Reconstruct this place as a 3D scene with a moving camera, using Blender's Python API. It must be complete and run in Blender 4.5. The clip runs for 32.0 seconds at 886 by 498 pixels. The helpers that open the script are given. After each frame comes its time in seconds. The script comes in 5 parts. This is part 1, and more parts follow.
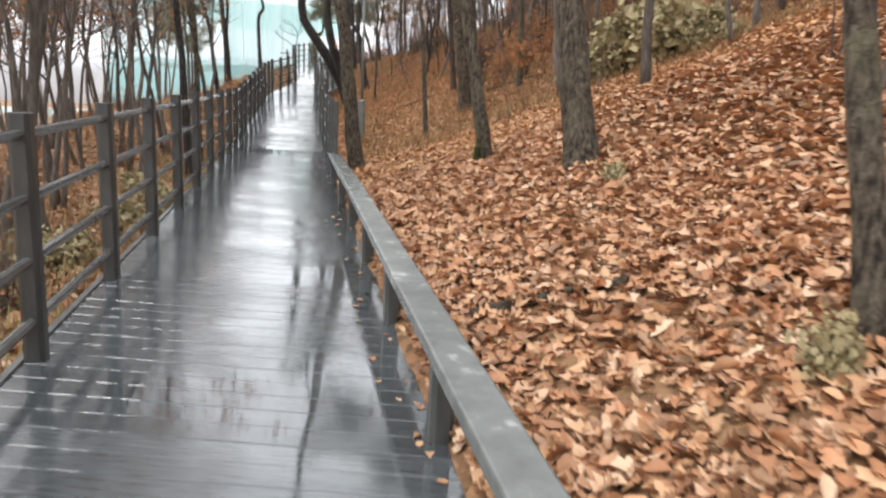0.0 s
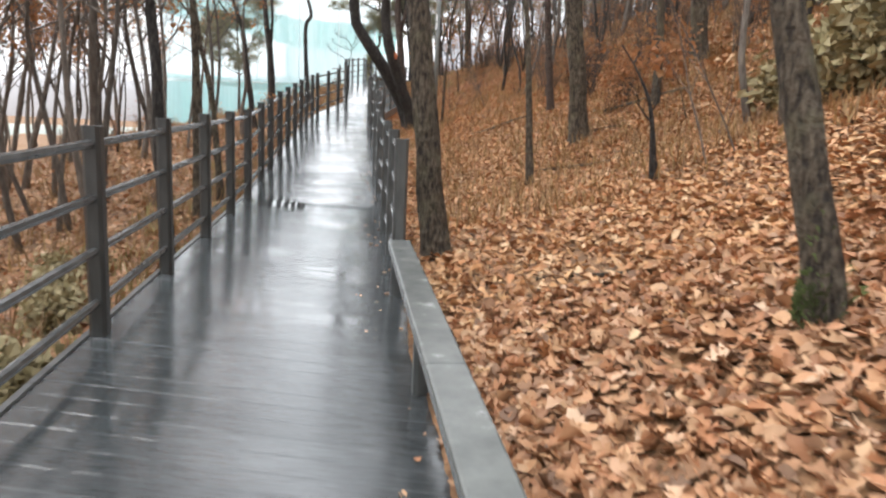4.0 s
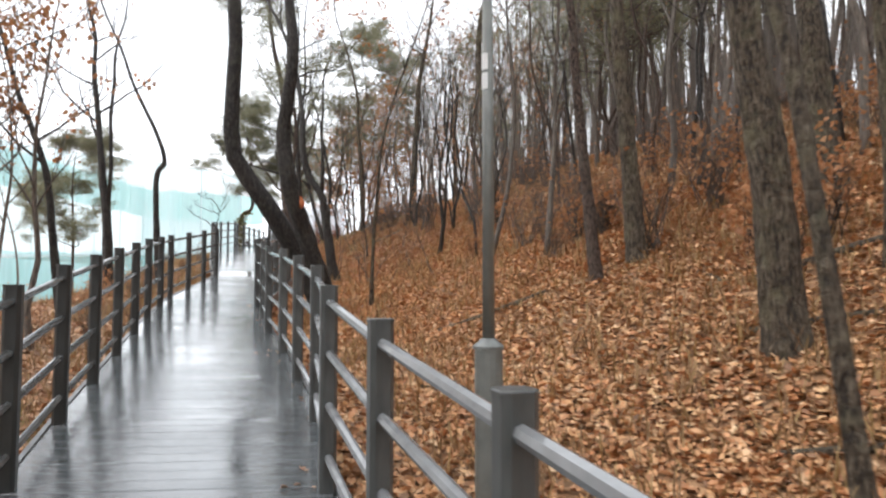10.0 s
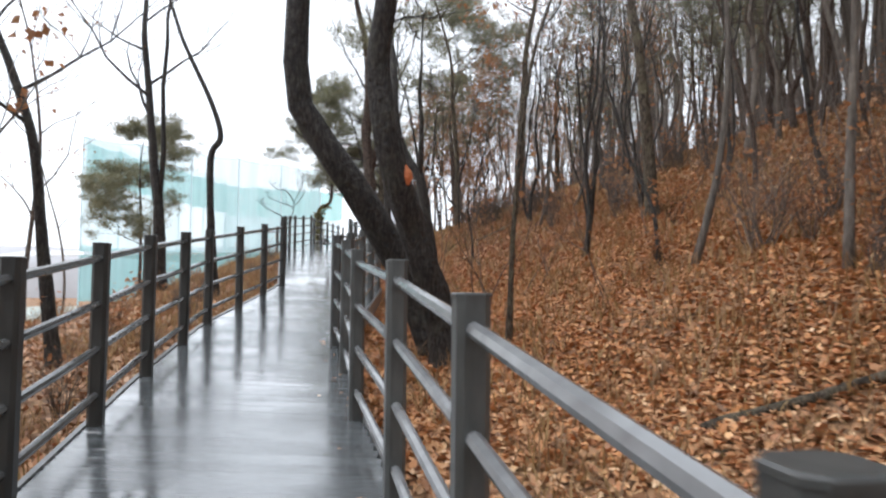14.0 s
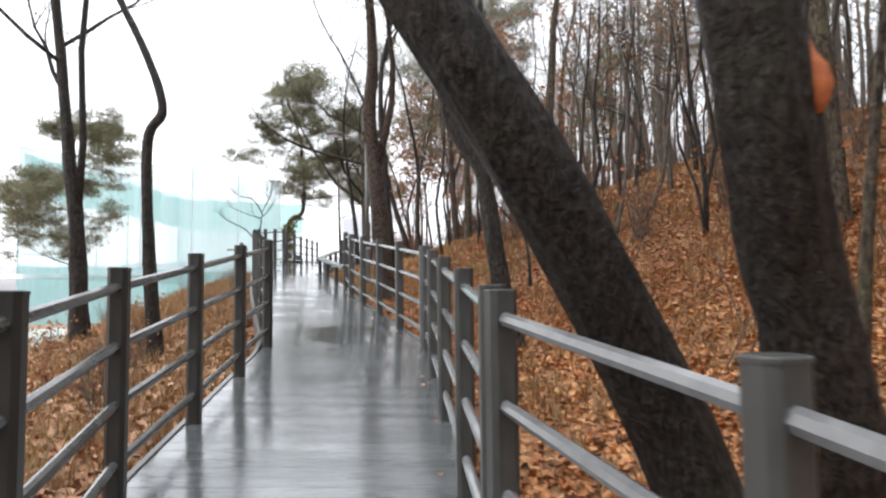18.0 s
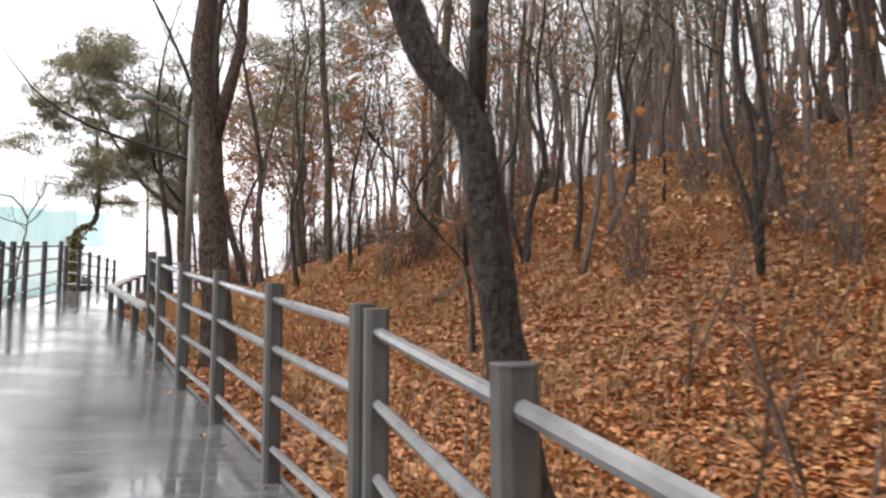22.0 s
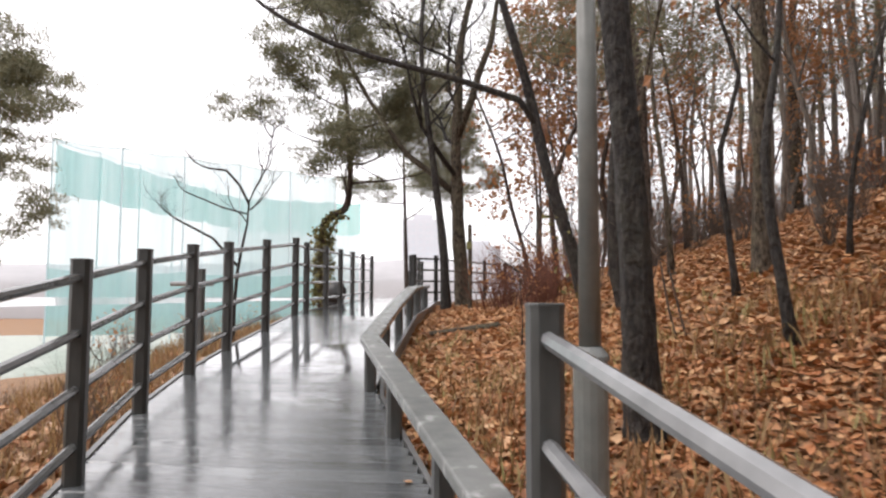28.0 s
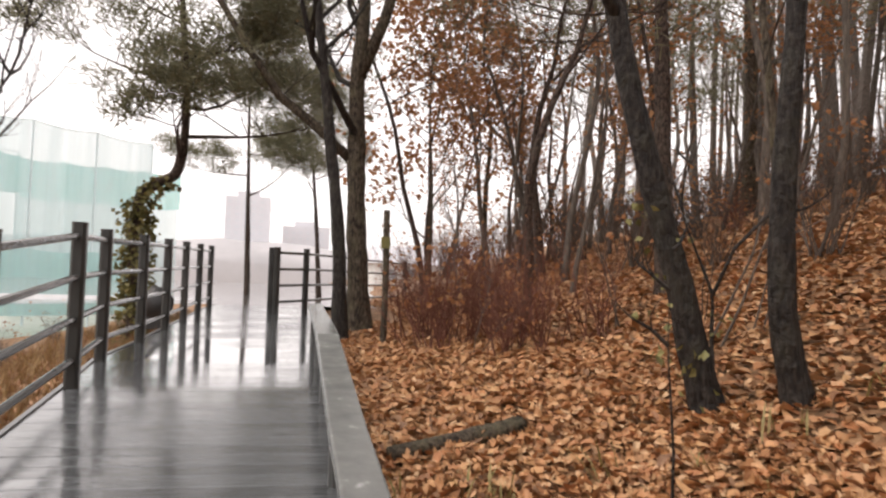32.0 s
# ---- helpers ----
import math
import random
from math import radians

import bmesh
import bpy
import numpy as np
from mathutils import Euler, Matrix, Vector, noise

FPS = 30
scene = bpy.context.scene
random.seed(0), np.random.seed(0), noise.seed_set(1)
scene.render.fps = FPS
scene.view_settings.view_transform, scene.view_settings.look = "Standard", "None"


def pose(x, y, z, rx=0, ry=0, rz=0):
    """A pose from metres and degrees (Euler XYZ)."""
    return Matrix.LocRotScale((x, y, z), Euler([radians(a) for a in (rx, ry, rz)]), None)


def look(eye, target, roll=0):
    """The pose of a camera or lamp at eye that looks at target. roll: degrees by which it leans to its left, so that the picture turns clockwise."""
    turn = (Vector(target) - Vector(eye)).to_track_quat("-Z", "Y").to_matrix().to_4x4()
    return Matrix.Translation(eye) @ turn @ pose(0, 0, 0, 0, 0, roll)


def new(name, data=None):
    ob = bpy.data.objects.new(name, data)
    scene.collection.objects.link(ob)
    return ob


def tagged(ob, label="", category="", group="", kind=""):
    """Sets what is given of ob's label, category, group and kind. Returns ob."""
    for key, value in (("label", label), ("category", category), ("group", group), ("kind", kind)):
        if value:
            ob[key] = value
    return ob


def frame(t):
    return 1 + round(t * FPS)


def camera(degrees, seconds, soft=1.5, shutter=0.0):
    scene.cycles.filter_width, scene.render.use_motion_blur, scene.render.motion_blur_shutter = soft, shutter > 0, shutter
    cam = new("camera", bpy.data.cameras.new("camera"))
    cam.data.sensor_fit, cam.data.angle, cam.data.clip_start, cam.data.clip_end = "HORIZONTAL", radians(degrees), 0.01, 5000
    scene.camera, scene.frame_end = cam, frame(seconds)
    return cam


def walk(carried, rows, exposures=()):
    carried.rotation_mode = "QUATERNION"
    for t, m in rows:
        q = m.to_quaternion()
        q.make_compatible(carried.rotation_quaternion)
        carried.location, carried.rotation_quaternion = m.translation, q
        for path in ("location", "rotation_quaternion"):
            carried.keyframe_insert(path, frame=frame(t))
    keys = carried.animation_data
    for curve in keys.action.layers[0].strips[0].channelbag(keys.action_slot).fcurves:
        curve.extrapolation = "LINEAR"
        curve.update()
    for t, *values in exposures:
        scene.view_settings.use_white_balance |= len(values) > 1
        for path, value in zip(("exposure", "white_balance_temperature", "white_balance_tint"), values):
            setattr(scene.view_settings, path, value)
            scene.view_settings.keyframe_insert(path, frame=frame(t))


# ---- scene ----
cam = camera(64.4, 32.0, soft=2.3, shutter=0.4)
PATH = [
    (0, (1.401, 0.058, 1.750), (1.352, 2.019, 1.361), 2.69),
    (0.5, (1.294, 0.776, 1.745), (1.212, 2.733, 1.343), 3.08),
    (1, (1.187, 1.436, 1.750), (1.068, 3.387, 1.329), 2.67),
    (1.5, (1.064, 2.069, 1.769), (0.922, 4.018, 1.343), 3.30),
    (2, (0.946, 2.715, 1.793), (0.758, 4.659, 1.362), 2.83),
    (2.5, (0.828, 3.333, 1.833), (0.600, 5.272, 1.397), 2.31),
    (3, (0.685, 3.962, 1.875), (0.434, 5.903, 1.462), 2.43),
    (3.5, (0.522, 4.602, 1.905), (0.290, 6.552, 1.523), 2.68),
    (5.5, (-0.240, 7.259, 1.910), (-0.327, 9.246, 1.702), 1.55),
    (6, (-0.412, 7.907, 1.924), (-0.470, 9.900, 1.772), 1.68),
    (6.5, (-0.566, 8.547, 1.951), (-0.614, 10.543, 1.841), 2.22),
    (7, (-0.728, 9.184, 1.997), (-0.778, 11.182, 1.933), 2.32),
    (7.5, (-0.878, 9.809, 2.024), (-0.890, 11.809, 2.027), 2.29),
    (8, (-1.047, 10.427, 2.054), (-0.981, 12.425, 2.096), 1.80),
    (8.5, (-1.213, 10.978, 2.084), (-1.079, 12.973, 2.145), 1.50),
    (9, (-1.371, 11.510, 2.120), (-1.209, 13.501, 2.206), 1.35),
    (9.5, (-1.528, 12.057, 2.140), (-1.352, 14.046, 2.249), 1.01),
    (10, (-1.678, 12.639, 2.168), (-1.524, 14.629, 2.291), 0.02),
    (10.5, (-1.787, 13.249, 2.187), (-1.657, 15.241, 2.315), -0.63),
    (11, (-1.887, 13.882, 2.216), (-1.781, 15.875, 2.349), -0.34),
    (11.5, (-1.959, 14.519, 2.235), (-1.860, 16.510, 2.395), 0.32),
    (12, (-2.035, 15.122, 2.285), (-1.955, 17.113, 2.450), 0.90),
    (12.5, (-2.104, 15.685, 2.346), (-2.075, 17.678, 2.512), 0.63),
    (13, (-2.211, 16.267, 2.412), (-2.241, 18.260, 2.583), -0.09),
    (13.5, (-2.366, 16.900, 2.474), (-2.408, 18.894, 2.632), -0.23),
    (14, (-2.570, 17.547, 2.535), (-2.631, 19.543, 2.648), 0.55),
    (14.5, (-2.785, 18.202, 2.598), (-2.863, 20.198, 2.684), 1.08),
    (16.5, (-3.630, 20.772, 2.867), (-3.572, 22.770, 2.949), 0.86),
    (17, (-3.841, 21.438, 2.929), (-3.768, 23.433, 3.056), -0.29),
    (17.5, (-4.048, 22.104, 2.997), (-3.987, 24.098, 3.134), -0.35),
    (18, (-4.243, 22.714, 3.071), (-4.187, 24.708, 3.215), -0.62),
    (18.5, (-4.442, 23.343, 3.134), (-4.379, 25.337, 3.281), 0.04),
    (19, (-4.610, 23.948, 3.203), (-4.477, 25.940, 3.327), -0.19),
    (19.5, (-4.734, 24.596, 3.279), (-4.494, 26.578, 3.400), -0.10),
    (20, (-4.800, 25.262, 3.344), (-4.430, 27.223, 3.476), 0.32),
    (20.5, (-4.838, 25.929, 3.415), (-4.370, 27.868, 3.557), 1.22),
    (21, (-4.816, 26.577, 3.490), (-4.281, 28.499, 3.637), 1.13),
    (21.5, (-4.791, 27.225, 3.573), (-4.209, 29.130, 3.754), 0.68),
    (22, (-4.776, 27.859, 3.645), (-4.226, 29.771, 3.844), -0.14),
    (22.5, (-4.795, 28.525, 3.713), (-4.402, 30.475, 3.923), -1.19),
    (23, (-4.841, 29.195, 3.786), (-4.524, 31.158, 3.996), -1.19),
    (23.5, (-4.917, 29.887, 3.875), (-4.650, 31.859, 4.082), -0.73),
    (24, (-4.991, 30.582, 3.955), (-4.754, 32.557, 4.161), -0.30),
    (24.5, (-5.089, 31.306, 4.046), (-4.896, 33.286, 4.249), 0.68),
    (25, (-5.206, 32.012, 4.124), (-5.092, 33.998, 4.336), 1.71),
    (25.5, (-5.345, 32.674, 4.189), (-5.312, 34.664, 4.383), 1.37),
    (26, (-5.510, 33.304, 4.268), (-5.519, 35.296, 4.448), 1.17),
    (26.5, (-5.678, 33.968, 4.343), (-5.712, 35.959, 4.521), 0.85),
    (28.5, (-6.267, 36.638, 4.636), (-6.390, 38.630, 4.771), 0.26),
    (29, (-6.429, 37.282, 4.703), (-6.550, 39.275, 4.819), 0.61),
    (29.5, (-6.596, 37.959, 4.764), (-6.671, 39.956, 4.840), 1.06),
    (30, (-6.767, 38.601, 4.839), (-6.786, 40.600, 4.899), 1.31),
    (30.5, (-6.936, 39.249, 4.912), (-6.886, 41.248, 4.978), 1.40),
    (31, (-7.085, 39.876, 4.987), (-6.982, 41.872, 5.060), 1.29),
    (31.5, (-7.205, 40.525, 5.061), (-6.957, 42.507, 5.163), 1.27),
    (32, (-7.351, 41.161, 5.140), (-6.971, 43.122, 5.249), 1.65),
]
walk(cam, [(t, look(eye, target, roll)) for t, eye, target, roll in PATH],
     [(0, 0.92, 6450, 10), (3, 0.96, 6350, 10), (5, 1.04, 6450, 10), (8, 0.97, 6450, 10), (11, 0.87, 6250, 10), (14, 0.7, 6100, 10), (18, 0.82, 6350, 11), (20, 0.9, 6600, 15), (22, 0.92, 6700, 15),
      (24, 0.84, 6650, 15), (26, 0.75, 6650, 15), (29, 0.61, 6800, 16), (32, 0.5, 7150, 18)])

# ---- light: a bright overcast sky after rain ----
world = bpy.data.worlds.new("overcast")
scene.world = world
world.use_nodes = True
wn, wl = world.node_tree.nodes, world.node_tree.links
bg = wn["Background"]
sky = wn.new("ShaderNodeTexSky")
sky.sky_type, sky.sun_disc = "NISHITA", False
sky.sun_elevation, sky.sun_rotation = radians(50), radians(-60)
sky.air_density, sky.dust_density, sky.ozone_density = 1.0, 6.0, 0.6
cloud = wn.new("ShaderNodeMix")
cloud.data_type = "RGBA"
cloud.inputs[0].default_value = 0.85
cloud.inputs[7].default_value = (11.6, 11.9, 12.2, 1)
wl.new(sky.outputs[0], cloud.inputs[6])
wl.new(cloud.outputs[2], bg.inputs[0])
bg.inputs[1].default_value = 0.1
sun = new("sun", bpy.data.lights.new("sun", "SUN"))
sun.data.energy, sun.data.angle, sun.data.color = 0.7, radians(25), (1.0, 0.97, 0.93)
sun.matrix_world = look((-20, 10, 30), (0, 20, 0))


# ---- materials ----
def mat(name, rough=0.6, spec=0.5, metal=0.0):
    m = bpy.data.materials.new(name)
    m.use_nodes = True
    b = m.node_tree.nodes["Principled BSDF"]
    b.inputs["Roughness"].default_value, b.inputs["Metallic"].default_value = rough, metal
    b.inputs["Specular IOR Level"].default_value = spec
    return m, m.node_tree.nodes, m.node_tree.links, b


def ramp(nodes, stops):
    r = nodes.new("ShaderNodeValToRGB")
    while len(r.color_ramp.elements) < len(stops):
        r.color_ramp.elements.new(0.5)
    for e, (p, c) in zip(r.color_ramp.elements, stops):
        e.position, e.color = p, (*c, 1)
    return r


def tex(nodes, links, scale, detail=6, stretch=None, coords="Object", rough=0.6):
    t = nodes.new("ShaderNodeTexNoise")
    t.inputs["Scale"].default_value, t.inputs["Detail"].default_value, t.inputs["Roughness"].default_value = scale, detail, rough
    c = nodes.new("ShaderNodeTexCoord")
    if stretch:
        mp = nodes.new("ShaderNodeMapping")
        mp.inputs["Scale"].default_value = stretch
        links.new(c.outputs[coords], mp.inputs[0])
        links.new(mp.outputs[0], t.inputs[0])
    else:
        links.new(c.outputs[coords], t.inputs[0])
    return t


def bump(nodes, links, b, source, strength=0.4, distance=0.02):
    n = nodes.new("ShaderNodeBump")
    n.inputs["Strength"].default_value, n.inputs["Distance"].default_value = strength, distance
    links.new(source, n.inputs["Height"])
    links.new(n.outputs[0], b.inputs["Normal"])


def mixed(nodes, links, fac, a, b2, mode="MIX"):
    x = nodes.new("ShaderNodeMix")
    x.data_type, x.blend_type = "RGBA", mode
    for sock, v in ((x.inputs[0], fac), (x.inputs[6], a), (x.inputs[7], b2)):
        if hasattr(v, "is_linked"):
            links.new(v, sock)
        else:
            sock.default_value = v if isinstance(v, (int, float)) else (*v, 1)
    return x.outputs[2]


def plain_material(name, stops, scale=8, rough=0.6, bump_s=0.3, bump_d=0.01, stretch=None, spec=0.5, island=0.0, metal=0.0, vary=0.0):
    m, n, l, b = mat(name, rough, spec, metal)
    t = tex(n, l, scale, 8, stretch)
    r = ramp(n, stops)
    l.new(t.outputs[0], r.inputs[0])
    out = r.outputs[0]
    if island or vary:
        g = n.new("ShaderNodeNewGeometry") if island else n.new("ShaderNodeObjectInfo")
        hv = n.new("ShaderNodeHueSaturation")
        mr = n.new("ShaderNodeMapRange")
        amount = island or vary
        mr.inputs[3].default_value, mr.inputs[4].default_value = 1 - amount, 1 + amount
        l.new(g.outputs["Random Per Island" if island else "Random"], mr.inputs[0])
        l.new(mr.outputs[0], hv.inputs["Value"])
        l.new(out, hv.inputs["Color"])
        out = hv.outputs[0]
    l.new(out, b.inputs["Base Color"])
    if bump_s:
        bump(n, l, b, t.outputs[0], bump_s, bump_d)
    return m


def leaf_material(name, colours, rough=0.55, thin=0.0):
    """Leaves, each island of its own colour, blotched; thin: the share of light that comes through."""
    m, n, l, b = mat(name, rough, 0.35)
    g = n.new("ShaderNodeNewGeometry")
    steps = [(i / max(1, len(colours) - 1), c) for i, c in enumerate(colours)]
    r = ramp(n, steps)
    l.new(g.outputs["Random Per Island"], r.inputs[0])
    t = tex(n, l, 30, 3)
    colour = mixed(n, l, 0.25, r.outputs[0], mixed(n, l, t.outputs[0], (0.05, 0.03, 0.015), (0.5, 0.36, 0.2)))
    l.new(colour, b.inputs["Base Color"])
    if thin:
        back, join, out = n.new("ShaderNodeBsdfTranslucent"), n.new("ShaderNodeMixShader"), n["Material Output"]
        l.new(colour, back.inputs[0])
        join.inputs[0].default_value = thin
        l.new(b.outputs[0], join.inputs[1])
        l.new(back.outputs[0], join.inputs[2])
        l.new(join.outputs[0], out.inputs[0])
    return m


def deck_material():
    """Wet grey composite boards: a thin film over fine cross grooves, with still puddles board by board."""
    m, n, l, b = mat("wet_deck_board", 0.14, 0.5)
    grain = tex(n, l, 3.0, 8, (2, 30, 2))
    r = ramp(n, [(0.3, (0.048, 0.055, 0.058)), (0.7, (0.094, 0.104, 0.11))])
    l.new(grain.outputs[0], r.inputs[0])
    oi = n.new("ShaderNodeObjectInfo")
    mr = n.new("ShaderNodeMapRange")
    mr.inputs[3].default_value, mr.inputs[4].default_value = 0.8, 1.15
    l.new(oi.outputs["Random"], mr.inputs[0])
    hv = n.new("ShaderNodeHueSaturation")
    l.new(mr.outputs[0], hv.inputs["Value"])
    l.new(r.outputs[0], hv.inputs["Color"])
    geo = n.new("ShaderNodeNewGeometry")
    where = n.new("ShaderNodeSeparateXYZ")
    l.new(geo.outputs["Position"], where.inputs[0])
    # board colour blends to a paler, greyer tone from y 10 to 24
    up_walk = n.new("ShaderNodeMapRange")
    up_walk.inputs[1].default_value, up_walk.inputs[2].default_value = 10, 24
    up_walk.inputs[3].default_value, up_walk.inputs[4].default_value = 0, 1
    l.new(where.outputs[1], up_walk.inputs[0])
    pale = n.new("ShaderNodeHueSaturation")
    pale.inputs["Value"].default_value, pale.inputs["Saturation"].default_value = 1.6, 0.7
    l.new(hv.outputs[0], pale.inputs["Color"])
    l.new(mixed(n, l, up_walk.outputs[0], hv.outputs[0], pale.outputs[0]), b.inputs["Base Color"])
    pool = tex(n, l, 1.6, 4, (0.6, 1, 1), rough=0.55)
    l.new(geo.outputs["Position"], pool.inputs[0].links[0].from_node.inputs[0])
    level = pool.outputs[0]
    for x, y, z, size in ((0.72, 3.1, 0.42, 1.5), (0.45, 5.1, 0.5, 1.1), (-2.8, 14.4, 0.78, 0.7), (-8.0, 48.6, 4.4, 2.2), (-8.0, 43.5, 4.0, 2.0), (-5.6, 31.8, 2.7, 1.6)):
        away = n.new("ShaderNodeVectorMath")
        away.operation = "DISTANCE"
        away.inputs[1].default_value = (x, y, z)
        l.new(geo.outputs["Position"], away.inputs[0])
        basin = n.new("ShaderNodeMapRange")
        basin.inputs[1].default_value, basin.inputs[2].default_value = 0, size
        basin.inputs[3].default_value, basin.inputs[4].default_value = 0.4, 0
        l.new(away.outputs["Value"], basin.inputs[0])
        deeper = n.new("ShaderNodeMath")
        l.new(level, deeper.inputs[0])
        l.new(basin.outputs[0], deeper.inputs[1])
        level = deeper.outputs[0]
    step = n.new("ShaderNodeMath")
    step.operation = "MULTIPLY_ADD"
    step.inputs[1].default_value = 0.08
    l.new(oi.outputs["Random"], step.inputs[0])
    l.new(level, step.inputs[2])
    still = ramp(n, [(0.5, (0, 0, 0)), (0.82, (1, 1, 1))])
    l.new(step.outputs[0], still.inputs[0])
    film = ramp(n, [(0.0, (0.16, 0.16, 0.16)), (1.0, (0.025, 0.025, 0.025))])
    l.new(still.outputs[0], film.inputs[0])
    l.new(film.outputs[0], b.inputs["Roughness"])
    wet = ramp(n, [(0.0, (0.45, 0.45, 0.45)), (1.0, (0.95, 0.95, 0.95))])
    l.new(still.outputs[0], wet.inputs[0])
    l.new(wet.outputs[0], b.inputs["Coat Weight"])
    b.inputs["Coat Roughness"].default_value, b.inputs["Coat IOR"].default_value = 0.03, 1.75
    groove = tex(n, l, 1.0, 2, (1.2, 140, 1))
    rip = tex(n, l, 5.0, 3)
    l.new(geo.outputs["Position"], rip.inputs[0])
    add = n.new("ShaderNodeMath")
    add.operation = "MULTIPLY_ADD"
    add.inputs[1].default_value = 0.55
    l.new(groove.outputs[0], add.inputs[0])
    l.new(rip.outputs[0], add.inputs[2])
    calm = n.new("ShaderNodeMapRange")
    calm.inputs[3].default_value, calm.inputs[4].default_value = 0.014, 0.0015
    l.new(still.outputs[0], calm.inputs[0])
    relief = n.new("ShaderNodeBump")
    relief.inputs["Strength"].default_value = 0.13
    l.new(add.outputs[0], relief.inputs["Height"])
    l.new(calm.outputs[0], relief.inputs["Distance"])
    l.new(relief.outputs[0], b.inputs["Normal"])
    l.new(relief.outputs[0], b.inputs["Coat Normal"])
    return m


M_DECK = deck_material()
M_POST = plain_material("weathered_grey_post", [(0.3, (0.05, 0.052, 0.05)), (0.75, (0.098, 0.1, 0.095))], 14, 0.36, 0.15, 0.004, (1, 1, 0.25), vary=0.12)
# darker post for the -x railings and the end railings
M_POST_DARK = plain_material("dark_grey_post", [(0.3, (0.028, 0.028, 0.026)), (0.75, (0.06, 0.06, 0.056))], 14, 0.34, 0.15, 0.004, (1, 1, 0.25), vary=0.15)
M_RAIL = plain_material("wet_grey_rail", [(0.3, (0.16, 0.165, 0.168)), (0.75, (0.25, 0.256, 0.26))], 9, 0.16, 0.06, 0.003, vary=0.1, spec=0.9)
# darker rail that goes with the darker posts
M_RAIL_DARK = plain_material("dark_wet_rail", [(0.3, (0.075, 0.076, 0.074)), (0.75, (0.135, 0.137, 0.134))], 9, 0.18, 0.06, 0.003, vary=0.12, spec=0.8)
M_FLAT = plain_material("grey_flat_rail", [(0.3, (0.115, 0.123, 0.117)), (0.6, (0.175, 0.183, 0.174)), (0.66, (0.3, 0.305, 0.3)), (0.72, (0.42, 0.42, 0.41))], 6, 0.26, 0.1, 0.003, (1, 1, 1), vary=0.1)
M_FASCIA = plain_material("wet_fascia", [(0.3, (0.1, 0.1, 0.1)), (0.7, (0.17, 0.17, 0.168))], 6, 0.28, 0.1, 0.004, vary=0.1)
M_STEEL = plain_material("galvanised_beam", [(0.3, (0.16, 0.13, 0.09)), (0.7, (0.3, 0.27, 0.2))], 7, 0.55, 0.1)
def soil_material():
    """Leaf mould: overlapping rotted leaf shapes over dark earth."""
    m, n, l, b = mat("leaf_mould", 0.75, 0.4)
    c = n.new("ShaderNodeTexCoord")
    warp = tex(n, l, 9, 3)
    shift = mixed(n, l, 0.06, c.outputs["Object"], warp.outputs[1], "ADD")
    v = n.new("ShaderNodeTexVoronoi")
    v.inputs["Scale"].default_value = 13
    l.new(shift, v.inputs["Vector"])
    pick = ramp(n, [(0.1, (0.13, 0.07, 0.035)), (0.35, (0.34, 0.175, 0.085)), (0.55, (0.22, 0.115, 0.055)), (0.75, (0.5, 0.29, 0.15)), (0.95, (0.4, 0.2, 0.095))])
    sep = n.new("ShaderNodeSeparateColor")
    l.new(v.outputs["Color"], sep.inputs[0])
    l.new(sep.outputs[0], pick.inputs[0])
    fine = tex(n, l, 40, 6)
    l.new(mixed(n, l, 0.35, pick.outputs[0], mixed(n, l, fine.outputs[0], (0.03, 0.018, 0.01), (0.34, 0.2, 0.1))), b.inputs["Base Color"])
    add = n.new("ShaderNodeMath")
    add.operation = "MULTIPLY_ADD"
    add.inputs[1].default_value = 0.6
    l.new(fine.outputs[0], add.inputs[0])
    l.new(sep.outputs[1], add.inputs[2])
    bump(n, l, b, add.outputs[0], 0.8, 0.03)
    return m


M_SOIL = soil_material()
def bark_material(name, dark, mid, pale, lichen, amount, rough=0.8, stretch=0.3):
    """Furrowed bark: ridges along the stem, with blotches of lichen and damp."""
    m, n, l, b = mat(name, rough, 0.35)
    ridge = tex(n, l, 38, 8, (1, 1, stretch), rough=0.6)
    plate = tex(n, l, 13, 5, (1, 1, 0.9))
    blot = tex(n, l, 4.5, 7, (1, 1, 0.8))
    r = ramp(n, [(0.38, dark), (0.5, mid), (0.7, pale)])
    l.new(ridge.outputs[0], r.inputs[0])
    k = ramp(n, [(0.5, (0, 0, 0)), (0.68, (amount, amount, amount))])
    l.new(blot.outputs[0], k.inputs[0])
    l.new(mixed(n, l, k.outputs[0], r.outputs[0], lichen), b.inputs["Base Color"])
    add = n.new("ShaderNodeMath")
    add.operation = "MULTIPLY_ADD"
    add.inputs[1].default_value = 1.5
    l.new(plate.outputs[0], add.inputs[0])
    l.new(ridge.outputs[0], add.inputs[2])
    bump(n, l, b, add.outputs[0], 1.0, 0.04)
    return m


M_BARK = bark_material("oak_bark", (0.02, 0.015, 0.011), (0.078, 0.06, 0.042), (0.175, 0.142, 0.103), (0.165, 0.15, 0.09), 0.6)
M_BARKD = bark_material("wet_dark_bark", (0.009, 0.0075, 0.0065), (0.026, 0.021, 0.018), (0.068, 0.057, 0.048), (0.07, 0.068, 0.048), 0.35, 0.6)
M_BARKP = bark_material("pine_bark", (0.02, 0.015, 0.012), (0.075, 0.052, 0.041), (0.15, 0.108, 0.087), (0.13, 0.115, 0.09), 0.35, 0.85, 0.45)
